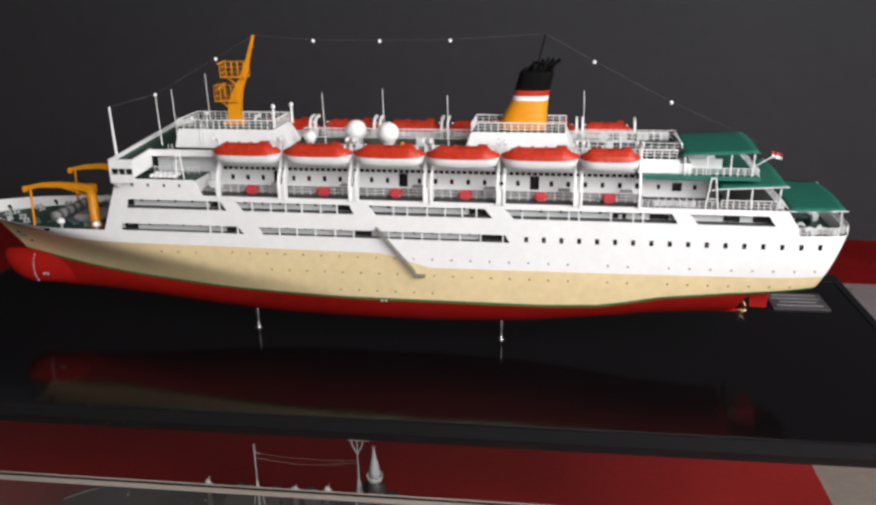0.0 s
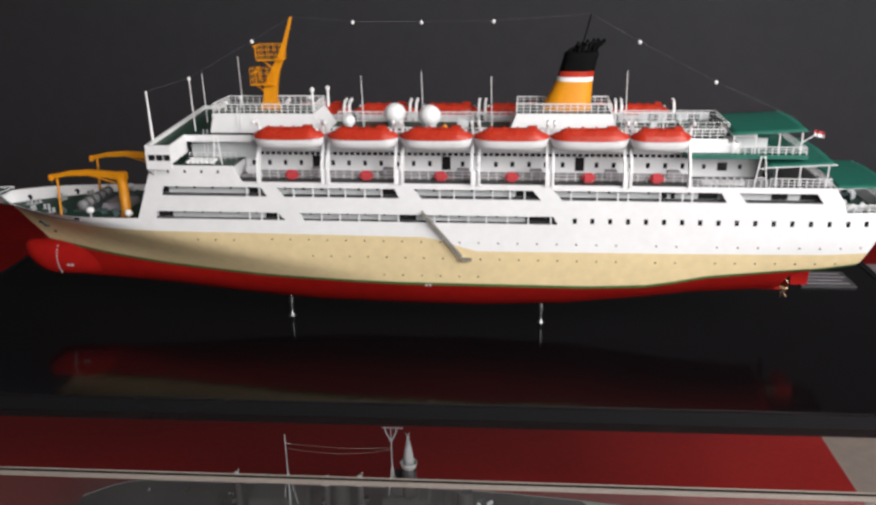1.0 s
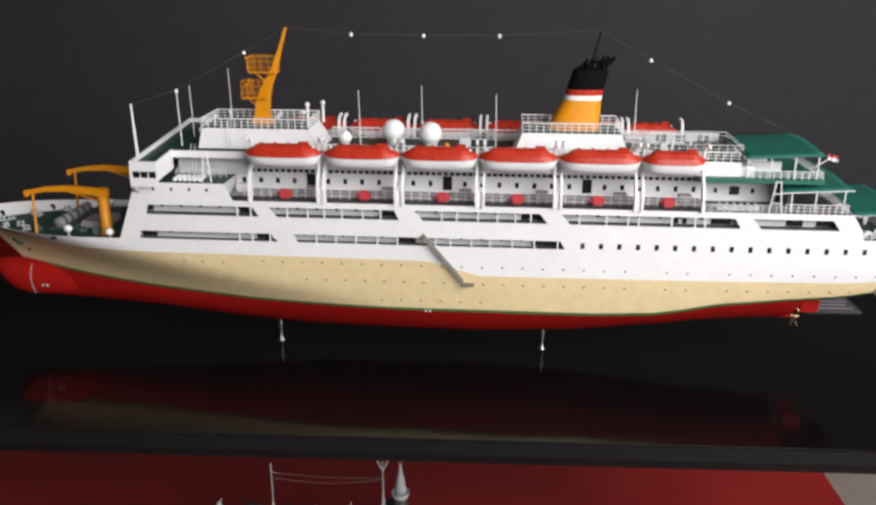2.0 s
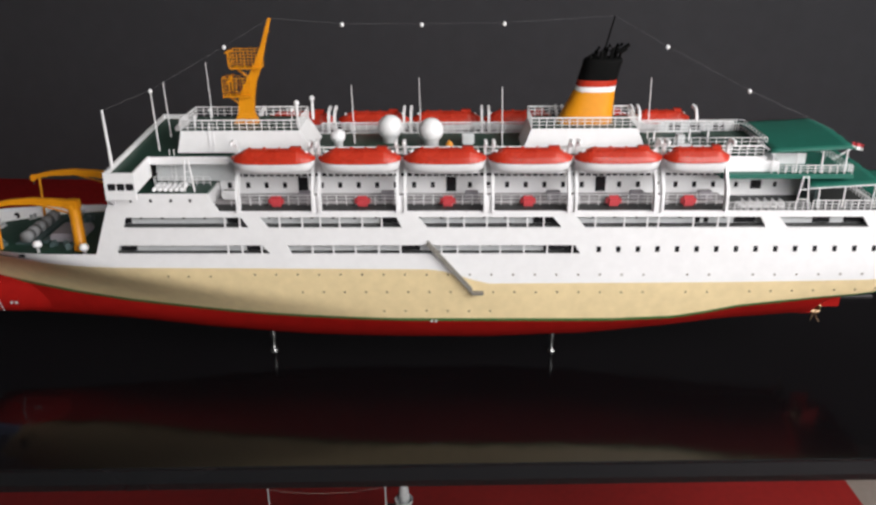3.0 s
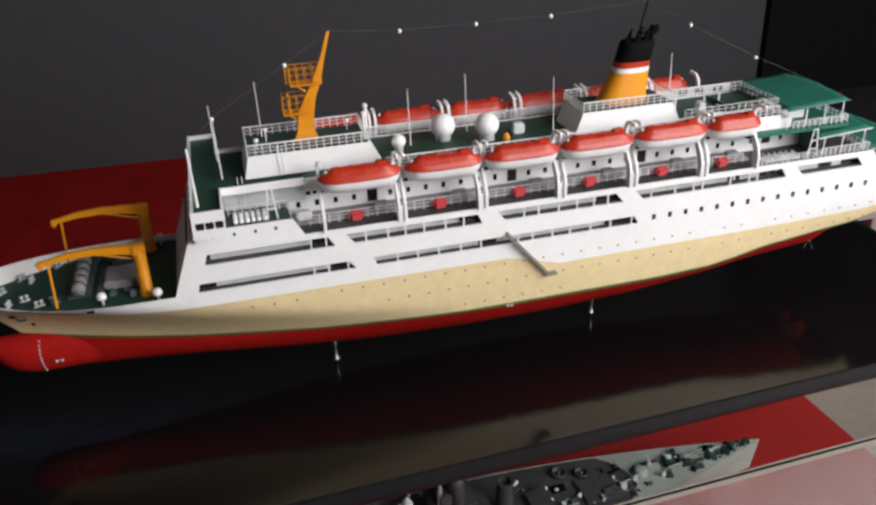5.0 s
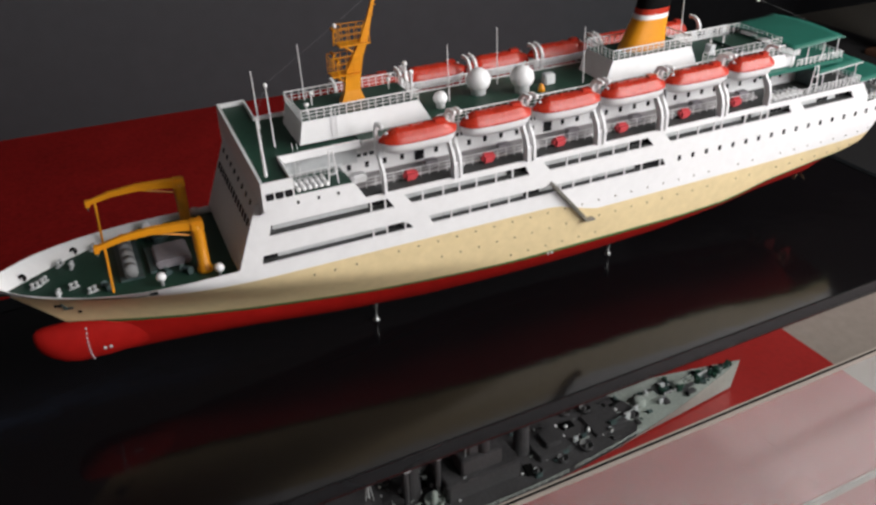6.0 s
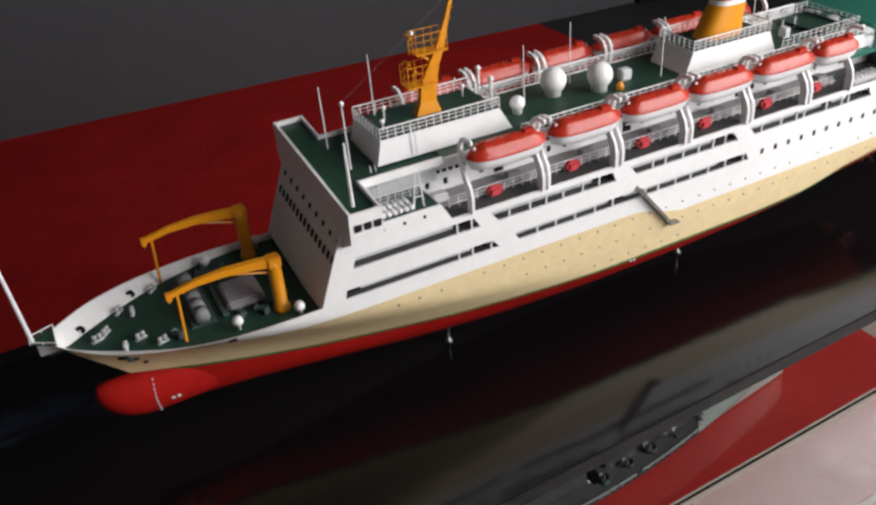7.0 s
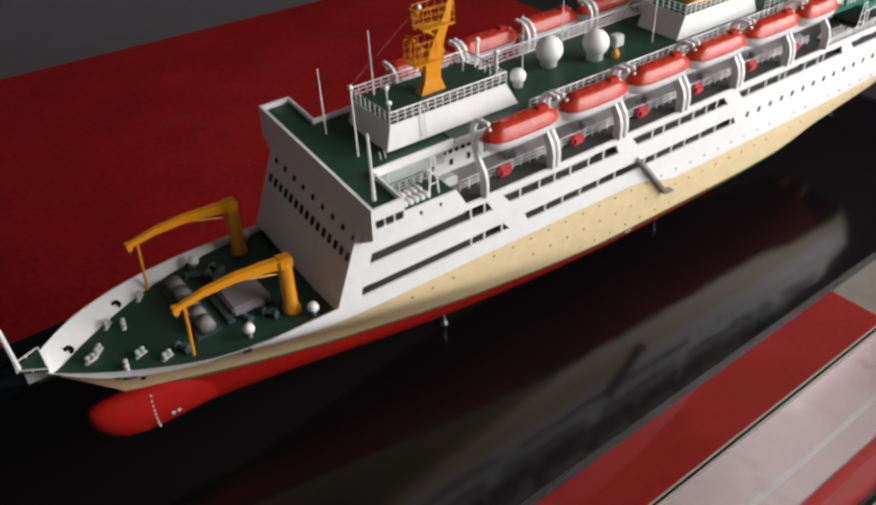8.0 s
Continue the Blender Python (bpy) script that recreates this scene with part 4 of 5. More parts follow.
LINE = [(-0.460, -0.131, 0.471), (-0.4215, -0.033, 0.480), (-0.305, -0.0125, 0.543), (-0.233, 0, 0.583), (-0.123, 0.004, 0.5735), (0.0, 0.004, 0.5725), (0.127, 0.006, 0.5730), (0.2945, 0, 0.583), (0.379, 0.002, 0.5365), (0.513, 0, 0.4680), (0.66, 0, 0.402)]
part("dressing_line", tube(bmesh.new(), LINE, 0.00013, 4), PALE_DECK, ship, "thin wire with small lamps")
bulb = None
for k in (1, 2, 4, 5, 6, 8, 9):
    m = Matrix.Translation((LINE[k][0], LINE[k][1], LINE[k][2] - 0.001))
    if bulb is None:
        bulb = part("line_lamp", lathe(bmesh.new(), [(0.0012, 0.003), (0.0030, 0.0008), (0.0034, -0.001), (0.002, -0.0035), (0, -0.0042)], (0, 0, 0), 10), WHITE, ship, "small white lamp", True)
        bulb.matrix_basis = m
    else:
        put("line_lamp", bulb, ship, m)

# ---- after decks and awnings ----
part("after_deck", box(bmesh.new(), 0.455, 0.653, -0.094, 0.094, 0.3535, 0.3605), AWNING, ship, "green painted after deck")
part("after_house", box(bmesh.new(), 0.455, 0.545, -0.082, 0.082, 0.3606, 0.3775, 0.0015), WHITE, ship, "low white after house")
part("upper_platform", box(bmesh.new(), 0.4605, 0.532, -0.058, 0.058, 0.3850, 0.3885), GREEN_DECK, ship)
guard_rail("after_platform_rail", [(0.35, -0.056, 0.3886), (0.53, -0.056, 0.3886), (0.53, 0.056, 0.3886), (0.35, 0.056, 0.3886)], 0.0185, 0.0125, 0.0006, WHITE, ship)
part("screen", box(bmesh.new(), 0.395, 0.408, -0.0765, -0.0755, 0.3840, 0.404), DINGY, ship)
screen = part("deck_screen", box(bmesh.new(), 0.398, 0.520, 0.0765, 0.0785, 0.3824, 0.4005), DINGY, ship, "dull white deck screen with dark openings")
for x in (0.422, 0.455, 0.495):
    part("opening", box(bmesh.new(), x - 0.0095, x + 0.0095, 0.0757, 0.0764, 0.386, 0.397), PANE_SHADE_DARK, screen)
part("deck_chest", box(bmesh.new(), 0.405, 0.417, -0.012, 0.004, 0.3824, 0.4000, 0.0012), DINGY, ship)
for x in (0.375, 0.432, 0.462):
    part("deck_post", tube(bmesh.new(), [(x, 0.02, 0.3822), (x, 0.02, 0.402)], 0.0016, 6), WHITE, ship)


def awning(x0, x1, h0, h1, z, posts, z_deck, droop=0.0, name="awning"):
    bm = bmesh.new()
    n, m = 10, 12
    rows = []
    for i in range(n + 1):
        x = x0 + (x1 - x0) * i / n
        h = h0 + (h1 - h0) * (i / n) ** 2
        rows.append([(x, -h + 2 * h * k / m, z + 0.005 * math.sin(math.pi * k / m) - droop * i / n + 0.0006 * math.sin(9 * k + 5 * i)) for k in range(m + 1)])
    top = [[bm.verts.new(p) for p in r] for r in rows]
    low = [[bm.verts.new((p[0], p[1], p[2] - 0.0016)) for p in r] for r in rows]
    for g in (top, low):
        for a, b in zip(g, g[1:]):
            for k in range(m):
                bm.faces.new((a[k], b[k], b[k + 1], a[k + 1]))
    ring = lambda g: g[0] + [r[-1] for r in g[1:]] + g[-1][-2::-1] + [r[0] for r in g[-2:0:-1]]
    a, b = ring(top), ring(low)
    for i in range(len(a)):
        bm.faces.new((a[i], a[(i + 1) % len(a)], b[(i + 1) % len(b)], b[i]))
    body = part(name, bm, AWNING, ship, "dark green awning on white posts", True)
    for s in (-1, 1):
        part("edge_bar", tube(bmesh.new(), [(x0 - 0.002, s * h0, z - 0.002), (x1 + 0.004, s * (h1 + 0.001), z - 0.002 - droop)], 0.0012, 6), AWNING if z > 0.38 else DINGY, body)
        for x in posts:
            f = (x - x0) / (x1 - x0)
            h = h0 + (h1 - h0) * f * f - 0.003
            part("awning_post", tube(bmesh.new(), [(x, s * h, z_deck), (x, s * h, z - 0.001 - droop * f)], 0.0013, 6), WHITE, body)
    return body


awning(0.528, 0.648, 0.090, 0.088, 0.3955, (0.532, 0.568, 0.606, 0.642), 0.3606, -0.006)
awning(0.588, 0.694, 0.104, 0.102, 0.3430, (0.603, 0.641, 0.686), 0.3086, -0.006)
awning(0.703, 0.792, 0.104, 0.094, 0.3085, (0.787,), 0.2500)
for s in (-1, 1):
    guard_rail("after_rail", [(0.54, s * 0.092, 0.3606), (0.650, s * 0.092, 0.3606)], 0.013, 0.0105, 0.0008, material=WHITE, parent=ship)
    guard_rail("lower_rail", [(0.592, s * 0.1105, 0.3086), (0.690, s * 0.1105, 0.3086)], 0.0155, 0.0095, 0.0008, material=WHITE, parent=ship)
    guard_rail("boat_deck_rail", [(0.465, s * 0.1105, 0.3086), (0.588, s * 0.1105, 0.3086)], 0.013, 0.0105, 0.0006, material=WHITE, parent=ship)
guard_rail("after_rail", [(0.650, -0.092, 0.3606), (0.650, 0.092, 0.3606)], 0.013, 0.0105, 0.0007, material=WHITE, parent=ship)
guard_rail("lower_rail", [(0.690, -0.1105, 0.3086), (0.690, 0.1105, 0.3086)], 0.0155, 0.0105, 0.0008, material=WHITE, parent=ship)
bench = None
for k in range(6):
    for y in (-0.102, -0.088):
        m = Matrix.Translation((0.49 + 0.0115 * k, y, 0.3086))
        if bench is None:
            bm = bmesh.new()
            box(bm, -0.004, 0.004, -0.0055, 0.0055, 0.004, 0.0052)
            box(bm, 0.003, 0.0042, -0.0055, 0.0055, 0.0052, 0.0105)
            for x in (-0.0035, 0.0035):
                for q in (-0.005, 0.005):
                    tube(bm, [(x, q, 0), (x, q, 0.0045)], 0.0006, 4)
            bench = part("deck_bench", bm, WHITE, ship, "small white deck bench")
            bench.matrix_basis = m
        else:
            put("deck_bench", bench, ship, m)
part("after_bulkhead", box(bmesh.new(), 0.598, 0.6015, -0.098, 0.098, 0.3087, 0.344), GUNMETAL, ship)
part("flagstaff", tube(bmesh.new(), [(0.651, 0, 0.350), (0.695, 0, 0.378)], 0.0010, 6), WHITE, ship)
bm = bmesh.new()
flag = [[bm.verts.new((0.688 + 0.0175 * i / 5, 0.002 * math.sin(2.2 * i), 0.3735 - 0.004 * i / 5 + z)) for i in range(6)] for z in (0.0, 0.0055)]
for i in range(5):
    bm.faces.new((flag[0][i], flag[0][i + 1], flag[1][i + 1], flag[1][i]))
part("flag_lower", bm, WHITE, ship, "white half of a small flag")
bm = bmesh.new()
flag = [[bm.verts.new((0.688 + 0.0175 * i / 5, 0.002 * math.sin(2.2 * i), 0.379 - 0.004 * i / 5 + z)) for i in range(6)] for z in (0.0, 0.0055)]
for i in range(5):
    bm.faces.new((flag[0][i], flag[0][i + 1], flag[1][i + 1], flag[1][i]))
part("flag_upper", bm, PINK_RED, ship, "red half of a small flag")

# stern plating, deck and gear
bm = bmesh.new()
for s in (-1, 1):
    cols = []
    for i in range(25):
        u = i / 24
        f = math.sin(u * math.pi / 2)
        cols.append([])
        for z in (0.2384, 0.253, 0.268):
            x = 0.706 + (stern_x(z) - 0.706) * f
            cols[-1].append(bm.verts.new((x, s * hull_half(x, z), z)))
    for a, b in zip(cols, cols[1:]):
        for i in range(2):
            bm.faces.new((a[i], b[i], b[i + 1], a[i + 1]))
bmesh.ops.remove_doubles(bm, verts=bm.verts, dist=1e-5)
part("stern_plating", bm, WHITE, ship, "white stern plating with a flat transom", True)
xs = [0.70 + 0.100 * math.sin(math.pi / 2 * i / 20) for i in range(21)]
deck_plate("mooring_deck", xs, 0.2505, 0.003, GREEN_DECK, lambda x: max(0.001, hull_half(x, 0.25) - 0.002), "dark green mooring deck")
part("stern_bulkhead", box(bmesh.new(), 0.7005, 0.7035, -0.109, 0.109, 0.2387, 0.3045), BLACK, ship)
path = [(x, -hull_half(x, 0.268) + 0.001, 0.268) for x in (0.708, 0.732, 0.756, 0.780, 0.799, 0.8045)]
guard_rail("stern_rail", path + [(x, -y, z) for x, y, z in reversed(path)], 0.0125, 0.012, 0.0008, material=WHITE, parent=ship)


def winch(x, y, z, size, material, turn=0.0):
    bm = bmesh.new()
    lathe(bm, [(0.0, -1.0), (0.55, -1.0), (0.55, -0.85), (0.32, -0.8), (0.32, 0.8), (0.55, 0.85), (0.55, 1.0), (0, 1.0)], (0, 0, 0), 12)
    bmesh.ops.transform(bm, matrix=Matrix.Translation((0, 0, 0.62)) @ Matrix.Rotation(radians(90), 4, "X"), verts=bm.verts)
    box(bm, -0.5, 0.5, -1.1, -0.9, 0, 0.62), box(bm, -0.5, 0.5, 0.9, 1.1, 0, 0.62), box(bm, 0.45, 1.0, -0.5, 0.5, 0, 0.7)
    bmesh.ops.transform(bm, matrix=Matrix.Translation((x, y, z)) @ Matrix.Rotation(turn, 4, "Z") @ Matrix.Scale(size, 4), verts=bm.verts)
    return part("winch", bm, material, ship)


for x, y, t in ((0.745, -0.045, 0.3), (0.76, 0.03, 1.2), (0.778, -0.055, 0.8), (0.775, 0.05, 0.2), (0.730, -0.080, 1.5)):
    winch(x, y, 0.2505, 0.015, DINGY if t < 1.0 else GUNMETAL, t)

# ---- forecastle ----
bm = bmesh.new()
for s in (-1, 1):
    cols = []
    for i in range(31):
        x = -0.860 + 0.346 * i / 30
        z1 = top_z(x)
        cols.append([bm.verts.new((x, s * max(0.0, hull_half(max(x, stem_x(z) + 0.0005), z) - 0.0028), z)) for z in (0.229, z1 - 0.0008)] + [bm.verts.new((x, s * (hull_half(max(x, stem_x(z1) + 0.0005), z1) + 0.0008), z1 + 0.0006))])
    for a, b in zip(cols, cols[1:]):
        for i in range(2):
            bm.faces.new((a[i], b[i], b[i + 1], a[i + 1]))
part("bulwark_lining", bm, WHITE, ship, "white bulwark inside and rail cap", True)

part("bow_platform", extrude_outline(bmesh.new(), [(-0.866, -0.006, 0.2560), (-0.836, -0.022, 0.2535), (-0.836, 0.022, 0.2535), (-0.866, 0.006, 0.2560)], (0, 0, -0.002)), GREEN_DECK, ship, "small green bow platform")
part("bow_rail", rail([(-0.836, -0.022, 0.253), (-0.866, -0.007, 0.2555), (-0.866, 0.007, 0.2555), (-0.836, 0.022, 0.253), (-0.836, -0.022, 0.253)], 0.004, 0.018, 0.0009, bars=1), WHITE, ship)
part("jackstaff", tube(bmesh.new(), [(-0.863, 0, 0.254), (-0.8685, -0.003, 0.375)], 0.0030, 8, 0.0024), WHITE, ship, "white jackstaff at the bow")

for s in (-1, 1):
    y = 0.083 if s > 0 else -0.071
    bm = bmesh.new()
    lathe(bm, [(0.0115, 0), (0.0115, 0.006), (0.0092, 0.008), (0.0092, 0.07), (0.0088, 0.078), (0.0, 0.081)], (-0.557, y, 0.229), 16)
    crane = part("deck_crane", bm, ORANGE, ship, "yellow-orange deck crane", True)
    bm = bmesh.new()
    pts = [(-0.549, 0.3045, 0.0072), (-0.582, 0.3095, 0.0060), (-0.622, 0.3125, 0.0050), (-0.660, 0.3105, 0.0042), (-0.694, 0.3035, 0.0036)]
    rings = [[bm.verts.new((x, y + dy * h, z + dz * h)) for dy, dz in ((-0.8, -1), (0.8, -1), (0.8, 1), (-0.8, 1))] for x, z, h in pts]
    for a, b in zip(rings, rings[1:]):
        for i in range(4):
            bm.faces.new((a[i], b[i], b[(i + 1) % 4], a[(i + 1) % 4]))
    bm.faces.new(rings[0]), bm.faces.new(rings[-1])
    part("jib", bm, ORANGE, crane)
    part("jib_head", box(bmesh.new(), -0.6985, -0.6915, y - 0.005, y + 0.005, 0.2965, 0.3075, 0.001), ORANGE, crane)
    part("crane_cap", box(bmesh.new(), -0.5665, -0.5475, y - 0.0085, y + 0.0085, 0.2985, 0.3145, 0.002), ORANGE, crane)
    part("strut", tube(bmesh.new(), [(-0.626, y + 0.001, 0.309), (-0.566, y + 0.001, 0.291)], 0.0014, 6), ORANGE, crane)
    part("jib_rest", tube(bmesh.new(), [(-0.688, y, 0.229), (-0.684, y, 0.303)], 0.0021, 6), ORANGE, crane, "slim orange jib rest")
    part("jib_hook", tube(bmesh.new(), [(-0.6955, y, 0.2965), (-0.6955, y, 0.290)], 0.0007, 5), GUNMETAL, crane)
    for x, yy in ((-0.621, 0.085), (-0.540, 0.098)):
        vent = part("mushroom_vent", lathe(bmesh.new(), [(0.0026, 0), (0.0024, 0.010), (0.0068, 0.0105), (0.0076, 0.0145), (0.0055, 0.0195), (0, 0.021)], (x, s * yy, 0.229), 14), WHITE, ship, "white mushroom ventilator", True)

bm = bmesh.new()
lathe(bm, [(0.0023, 0), (0.0023, 0.007), (0.0034, 0.0075), (0.0034, 0.0092), (0, 0.0098)], (-0.0038, 0, 0), 10)
lathe(bm, [(0.0023, 0), (0.0023, 0.007), (0.0034, 0.0075), (0.0034, 0.0092), (0, 0.0098)], (0.0038, 0, 0), 10)
box(bm, -0.0085, 0.0085, -0.003, 0.003, 0, 0.0012)
bollard = None
for k, (x, y) in enumerate(((-0.790, -0.006), (-0.778, 0.004), (-0.760, -0.045), (-0.739, -0.032), (-0.754, 0.044), (-0.738, 0.031), (-0.715, -0.056), (-0.703, 0.072))):
    lim = hull_half(x, 0.232) - 0.013
    m = Matrix.Translation((x, max(-lim, min(lim, y)), 0.229)) @ Matrix.Rotation(0.35 + 0.5 * (k % 3), 4, "Z") @ Matrix.Scale(0.95, 4)
    if bollard is None:
        bollard = part("bollard", bm, DINGY, ship, "pale double bollard", True)
        bollard.matrix_basis = m
    else:
        put("bollard", bollard, ship, m)
for x, y, size, t in ((-0.695, -0.056, 0.0085, 0.4), (-0.612, 0.048, 0.011, 0.2), (-0.630, 0.066, 0.010, 1.1), (-0.60, 0.062, 0.010, 0.2), (-0.583, -0.064, 0.009, 0.6), (-0.61, -0.055, 0.007, 0.1), (-0.627, 0.085, 0.008, 0.1)):
    lim = hull_half(x, 0.232) - size * 1.3
    winch(x, max(-lim, min(lim, y)), 0.229, size, GUNMETAL, t)
bm = bmesh.new()
for y in (-0.040, -0.018, 0.006, 0.030, 0.054):
    lathe(bm, [(0, -0.008), (0.010, -0.008), (0.010, 0.008), (0, 0.008)], (0, 0, 0), 14)
    vs = [v for v in bm.verts if not v.tag]
    bmesh.ops.transform(bm, matrix=Matrix.Translation((-0.658, y, 0.240)) @ Matrix.Rotation(radians(90), 4, "X"), verts=vs)
    for v in bm.verts:
        v.tag = True
part("windlass", bm, PALE_DECK, ship, "grey anchor windlass drums", True)
part("windlass_bed", box(bmesh.new(), -0.675, -0.641, -0.052, 0.066, 0.2292, 0.2318, 0.0005), GUNMETAL, ship)
part("hatch_cover", box(bmesh.new(), -0.622, -0.570, -0.042, 0.018, 0.2292, 0.243, 0.003), HATCH, ship, "mauve-grey hatch cover")
part("hatch_coaming", box(bmesh.new(), -0.6325, -0.6225, -0.048, 0.030, 0.2292, 0.2345, 0.001), GUNMETAL, ship)
for x in (-0.806, -0.732):
    bm = bmesh.new()
    lathe(bm, [(0.0034, -0.002), (0.0056, -0.002), (0.0060, 0), (0.0056, 0.002), (0.0034, 0.002), (0.0034, -0.002)], (0, 0, 0), 12)
    bmesh.ops.transform(bm, matrix=Matrix.Translation((x, hull_half(x, 0.236) - 0.008, 0.2345)) @ Matrix.Rotation(radians(90), 4, "X") @ Matrix.Rotation(radians(-35), 4, "Y"), verts=bm.verts)
    part("fairlead", bm, BLACK, ship, "black fairlead ring", True)
for x, z, w in ((-0.636, 0.2345, 0.011), (-0.768, 0.196, 0.012), (-0.742, 0.178, 0.006)):
    y = -hull_half(x, z) - 0.0002
    dyx = -(hull_half(x + 0.004, z) - hull_half(x - 0.004, z)) / 0.008
    put("dark_patch", dark, ship, Matrix.Translation((x, y, z - 0.003)) @ Matrix.Rotation(math.atan(dyx), 4, "Z") @ Matrix.Diagonal((w, 1.5, 0.0055 if w > 0.007 else 0.004, 1)))
bm = bmesh.new()
tube(bm, [(-0.764, -hull_half(-0.764, 0.2) - 0.002, 0.2), (-0.757, -hull_half(-0.757, 0.19) - 0.003, 0.188)], 0.0022, 6)
tube(bm, [(-0.763, -hull_half(-0.763, 0.185) - 0.003, 0.187), (-0.749, -hull_half(-0.749, 0.19) - 0.003, 0.190)], 0.0018, 6)
part("anchor", bm, GUNMETAL, ship, "dark anchor at the bow")

# ---- gangway, propeller, rudder, supports ----
bm = bmesh.new()
a, b = Vector((0.009, -0.1162, 0.2565)), Vector((0.0775, -0.1165, 0.1755))
for y in (-0.0005, -0.0085):
    for h in (0.0, 0.0055):
        tube(bm, [a + Vector((0, y, h)), b + Vector((0, y, h))], 0.0011, 5)
for i in range(15):
    p = a.lerp(b, i / 14)
    box(bm, p.x - 0.0022, p.x + 0.0022, p.y - 0.0083, p.y - 0.0007, p.z - 0.0012, p.z + 0.0004)
for i in range(0, 15, 2):
    p = a.lerp(b, i / 14)
    for y in (-0.0005, -0.0085):
        tube(bm, [p + Vector((0, y, 0)), p + Vector((0, y, 0.0055))], 0.0006, 4)
gang = part("gangway", bm, GANGWAY, ship, "grey lowered gangway stair")
part("gangway_foot", box(bmesh.new(), 0.0765, 0.096, -0.127, -0.1155, 0.1725, 0.176, 0.0008), GANGWAY, gang)
for s in (-1, 1):
    y = s * 0.040
    part("propeller_shaft", tube(bmesh.new(), [(0.47, y * 0.8, 0.096), (0.652, y, 0.102)], 0.0026, 8), RED_HULL, ship)
    part("shaft_bracket", quad_prism(bmesh.new(), 0.632, 0.640, 0.640, 0.648, 0.102, 0.145, y - 0.0012, y + 0.0012), RED_HULL, ship)
    bm = bmesh.new()
    lathe(bm, [(0, -0.008), (0.004, -0.006), (0.005, 0.002), (0.003, 0.008), (0, 0.010)], (0, 0, 0), 10)
    for k in range(4):
        c = 2 * math.pi * k / 4 + 0.4
        pts = []
        for r, w in ((0.004, 0.003), (0.012, 0.0065), (0.019, 0.0055), (0.0225, 0.001)):
            pts.append((r, w))
        ring = [(r, w, 0.004 * (w / 0.0065)) for r, w in pts] + [(r, -w, -0.004 * (w / 0.0065)) for r, w in reversed(pts)]
        front = [bm.verts.new((q[0] * math.cos(c) - q[1] * math.sin(c), q[0] * math.sin(c) + q[1] * math.cos(c), q[2] + 0.0006)) for q in ring]
        back = [bm.verts.new((q[0] * math.cos(c) - q[1] * math.sin(c), q[0] * math.sin(c) + q[1] * math.cos(c), q[2] - 0.0006)) for q in ring]
        bm.faces.new(front), bm.faces.new(back[::-1])
        for i in range(len(ring)):
            j = (i + 1) % len(ring)
            bm.faces.new((front[i], back[i], back[j], front[j]))
    bmesh.ops.transform(bm, matrix=Matrix.Translation((0.657, y, 0.102)) @ Matrix.Rotation(radians(90), 4, "Y"), verts=bm.verts)
    part("propeller", bm, BRASS, ship, "bronze four-bladed propeller")
    part("rudder", quad_prism(bmesh.new(), 0.673, 0.702, 0.668, 0.706, 0.104, 0.160, y * 0.6 - 0.002, y * 0.6 + 0.002), RED_HULL, ship, "red rudder blade")
for x in (-0.275, 0.222):
    bm = bmesh.new()
    lathe(bm, [(0.007, 0.0002), (0.007, 0.003), (0.0032, 0.006), (0.0026, 0.02), (0.0042, 0.030), (0.0046, 0.036), (0.003, 0.043), (0.003, 0.052)], (x, 0, 0), 14)
    part("support_pin", bm, STEEL, ship, "polished steel support pin", True)
tick = None
for k in range(9):
    z = 0.092 + 0.0068 * k
    x = -0.7385 + 0.003 * ((z - 0.119) / 0.03) ** 2
    m = Matrix.Translation((x - 0.005, -0.0222 * math.sqrt(max(0.05, 1 - ((z - 0.118) / 0.041) ** 2)) - 0.0003, z))
    if tick is None:
        tick = part("draught_mark", box(bmesh.new(), -0.0010, 0.0010, -0.0005, 0.0005, -0.0017, 0.0017), DINGY, ship, "small pale draught mark")
        tick.matrix_basis = m
    else:
        put("draught_mark", tick, ship, m)
for x in (0.013, 0.020):
    put("draught_mark", tick, ship, Matrix.Translation((x, -hull_half(x, 0.1195) - 0.0004, 0.1195)) @ Matrix.Diagonal((1.6, 1, 1.3, 1)))

for x, z in ((-0.722, 0.108), (-0.714, 0.108)):
    bm = bmesh.new()
    lathe(bm, [(0.0011, 0.0), (0.0028, 0.0), (0.0028, 0.0006), (0.0011, 0.0006), (0.0011, 0.0)], (0, 0, 0), 10)
    bmesh.ops.transform(bm, matrix=Matrix.Translation((x, -0.0217, z)) @ Matrix.Rotation(radians(90), 4, "X"), verts=bm.verts)
    part("bow_mark", bm, DINGY, ship, "small pale bow mark", True)

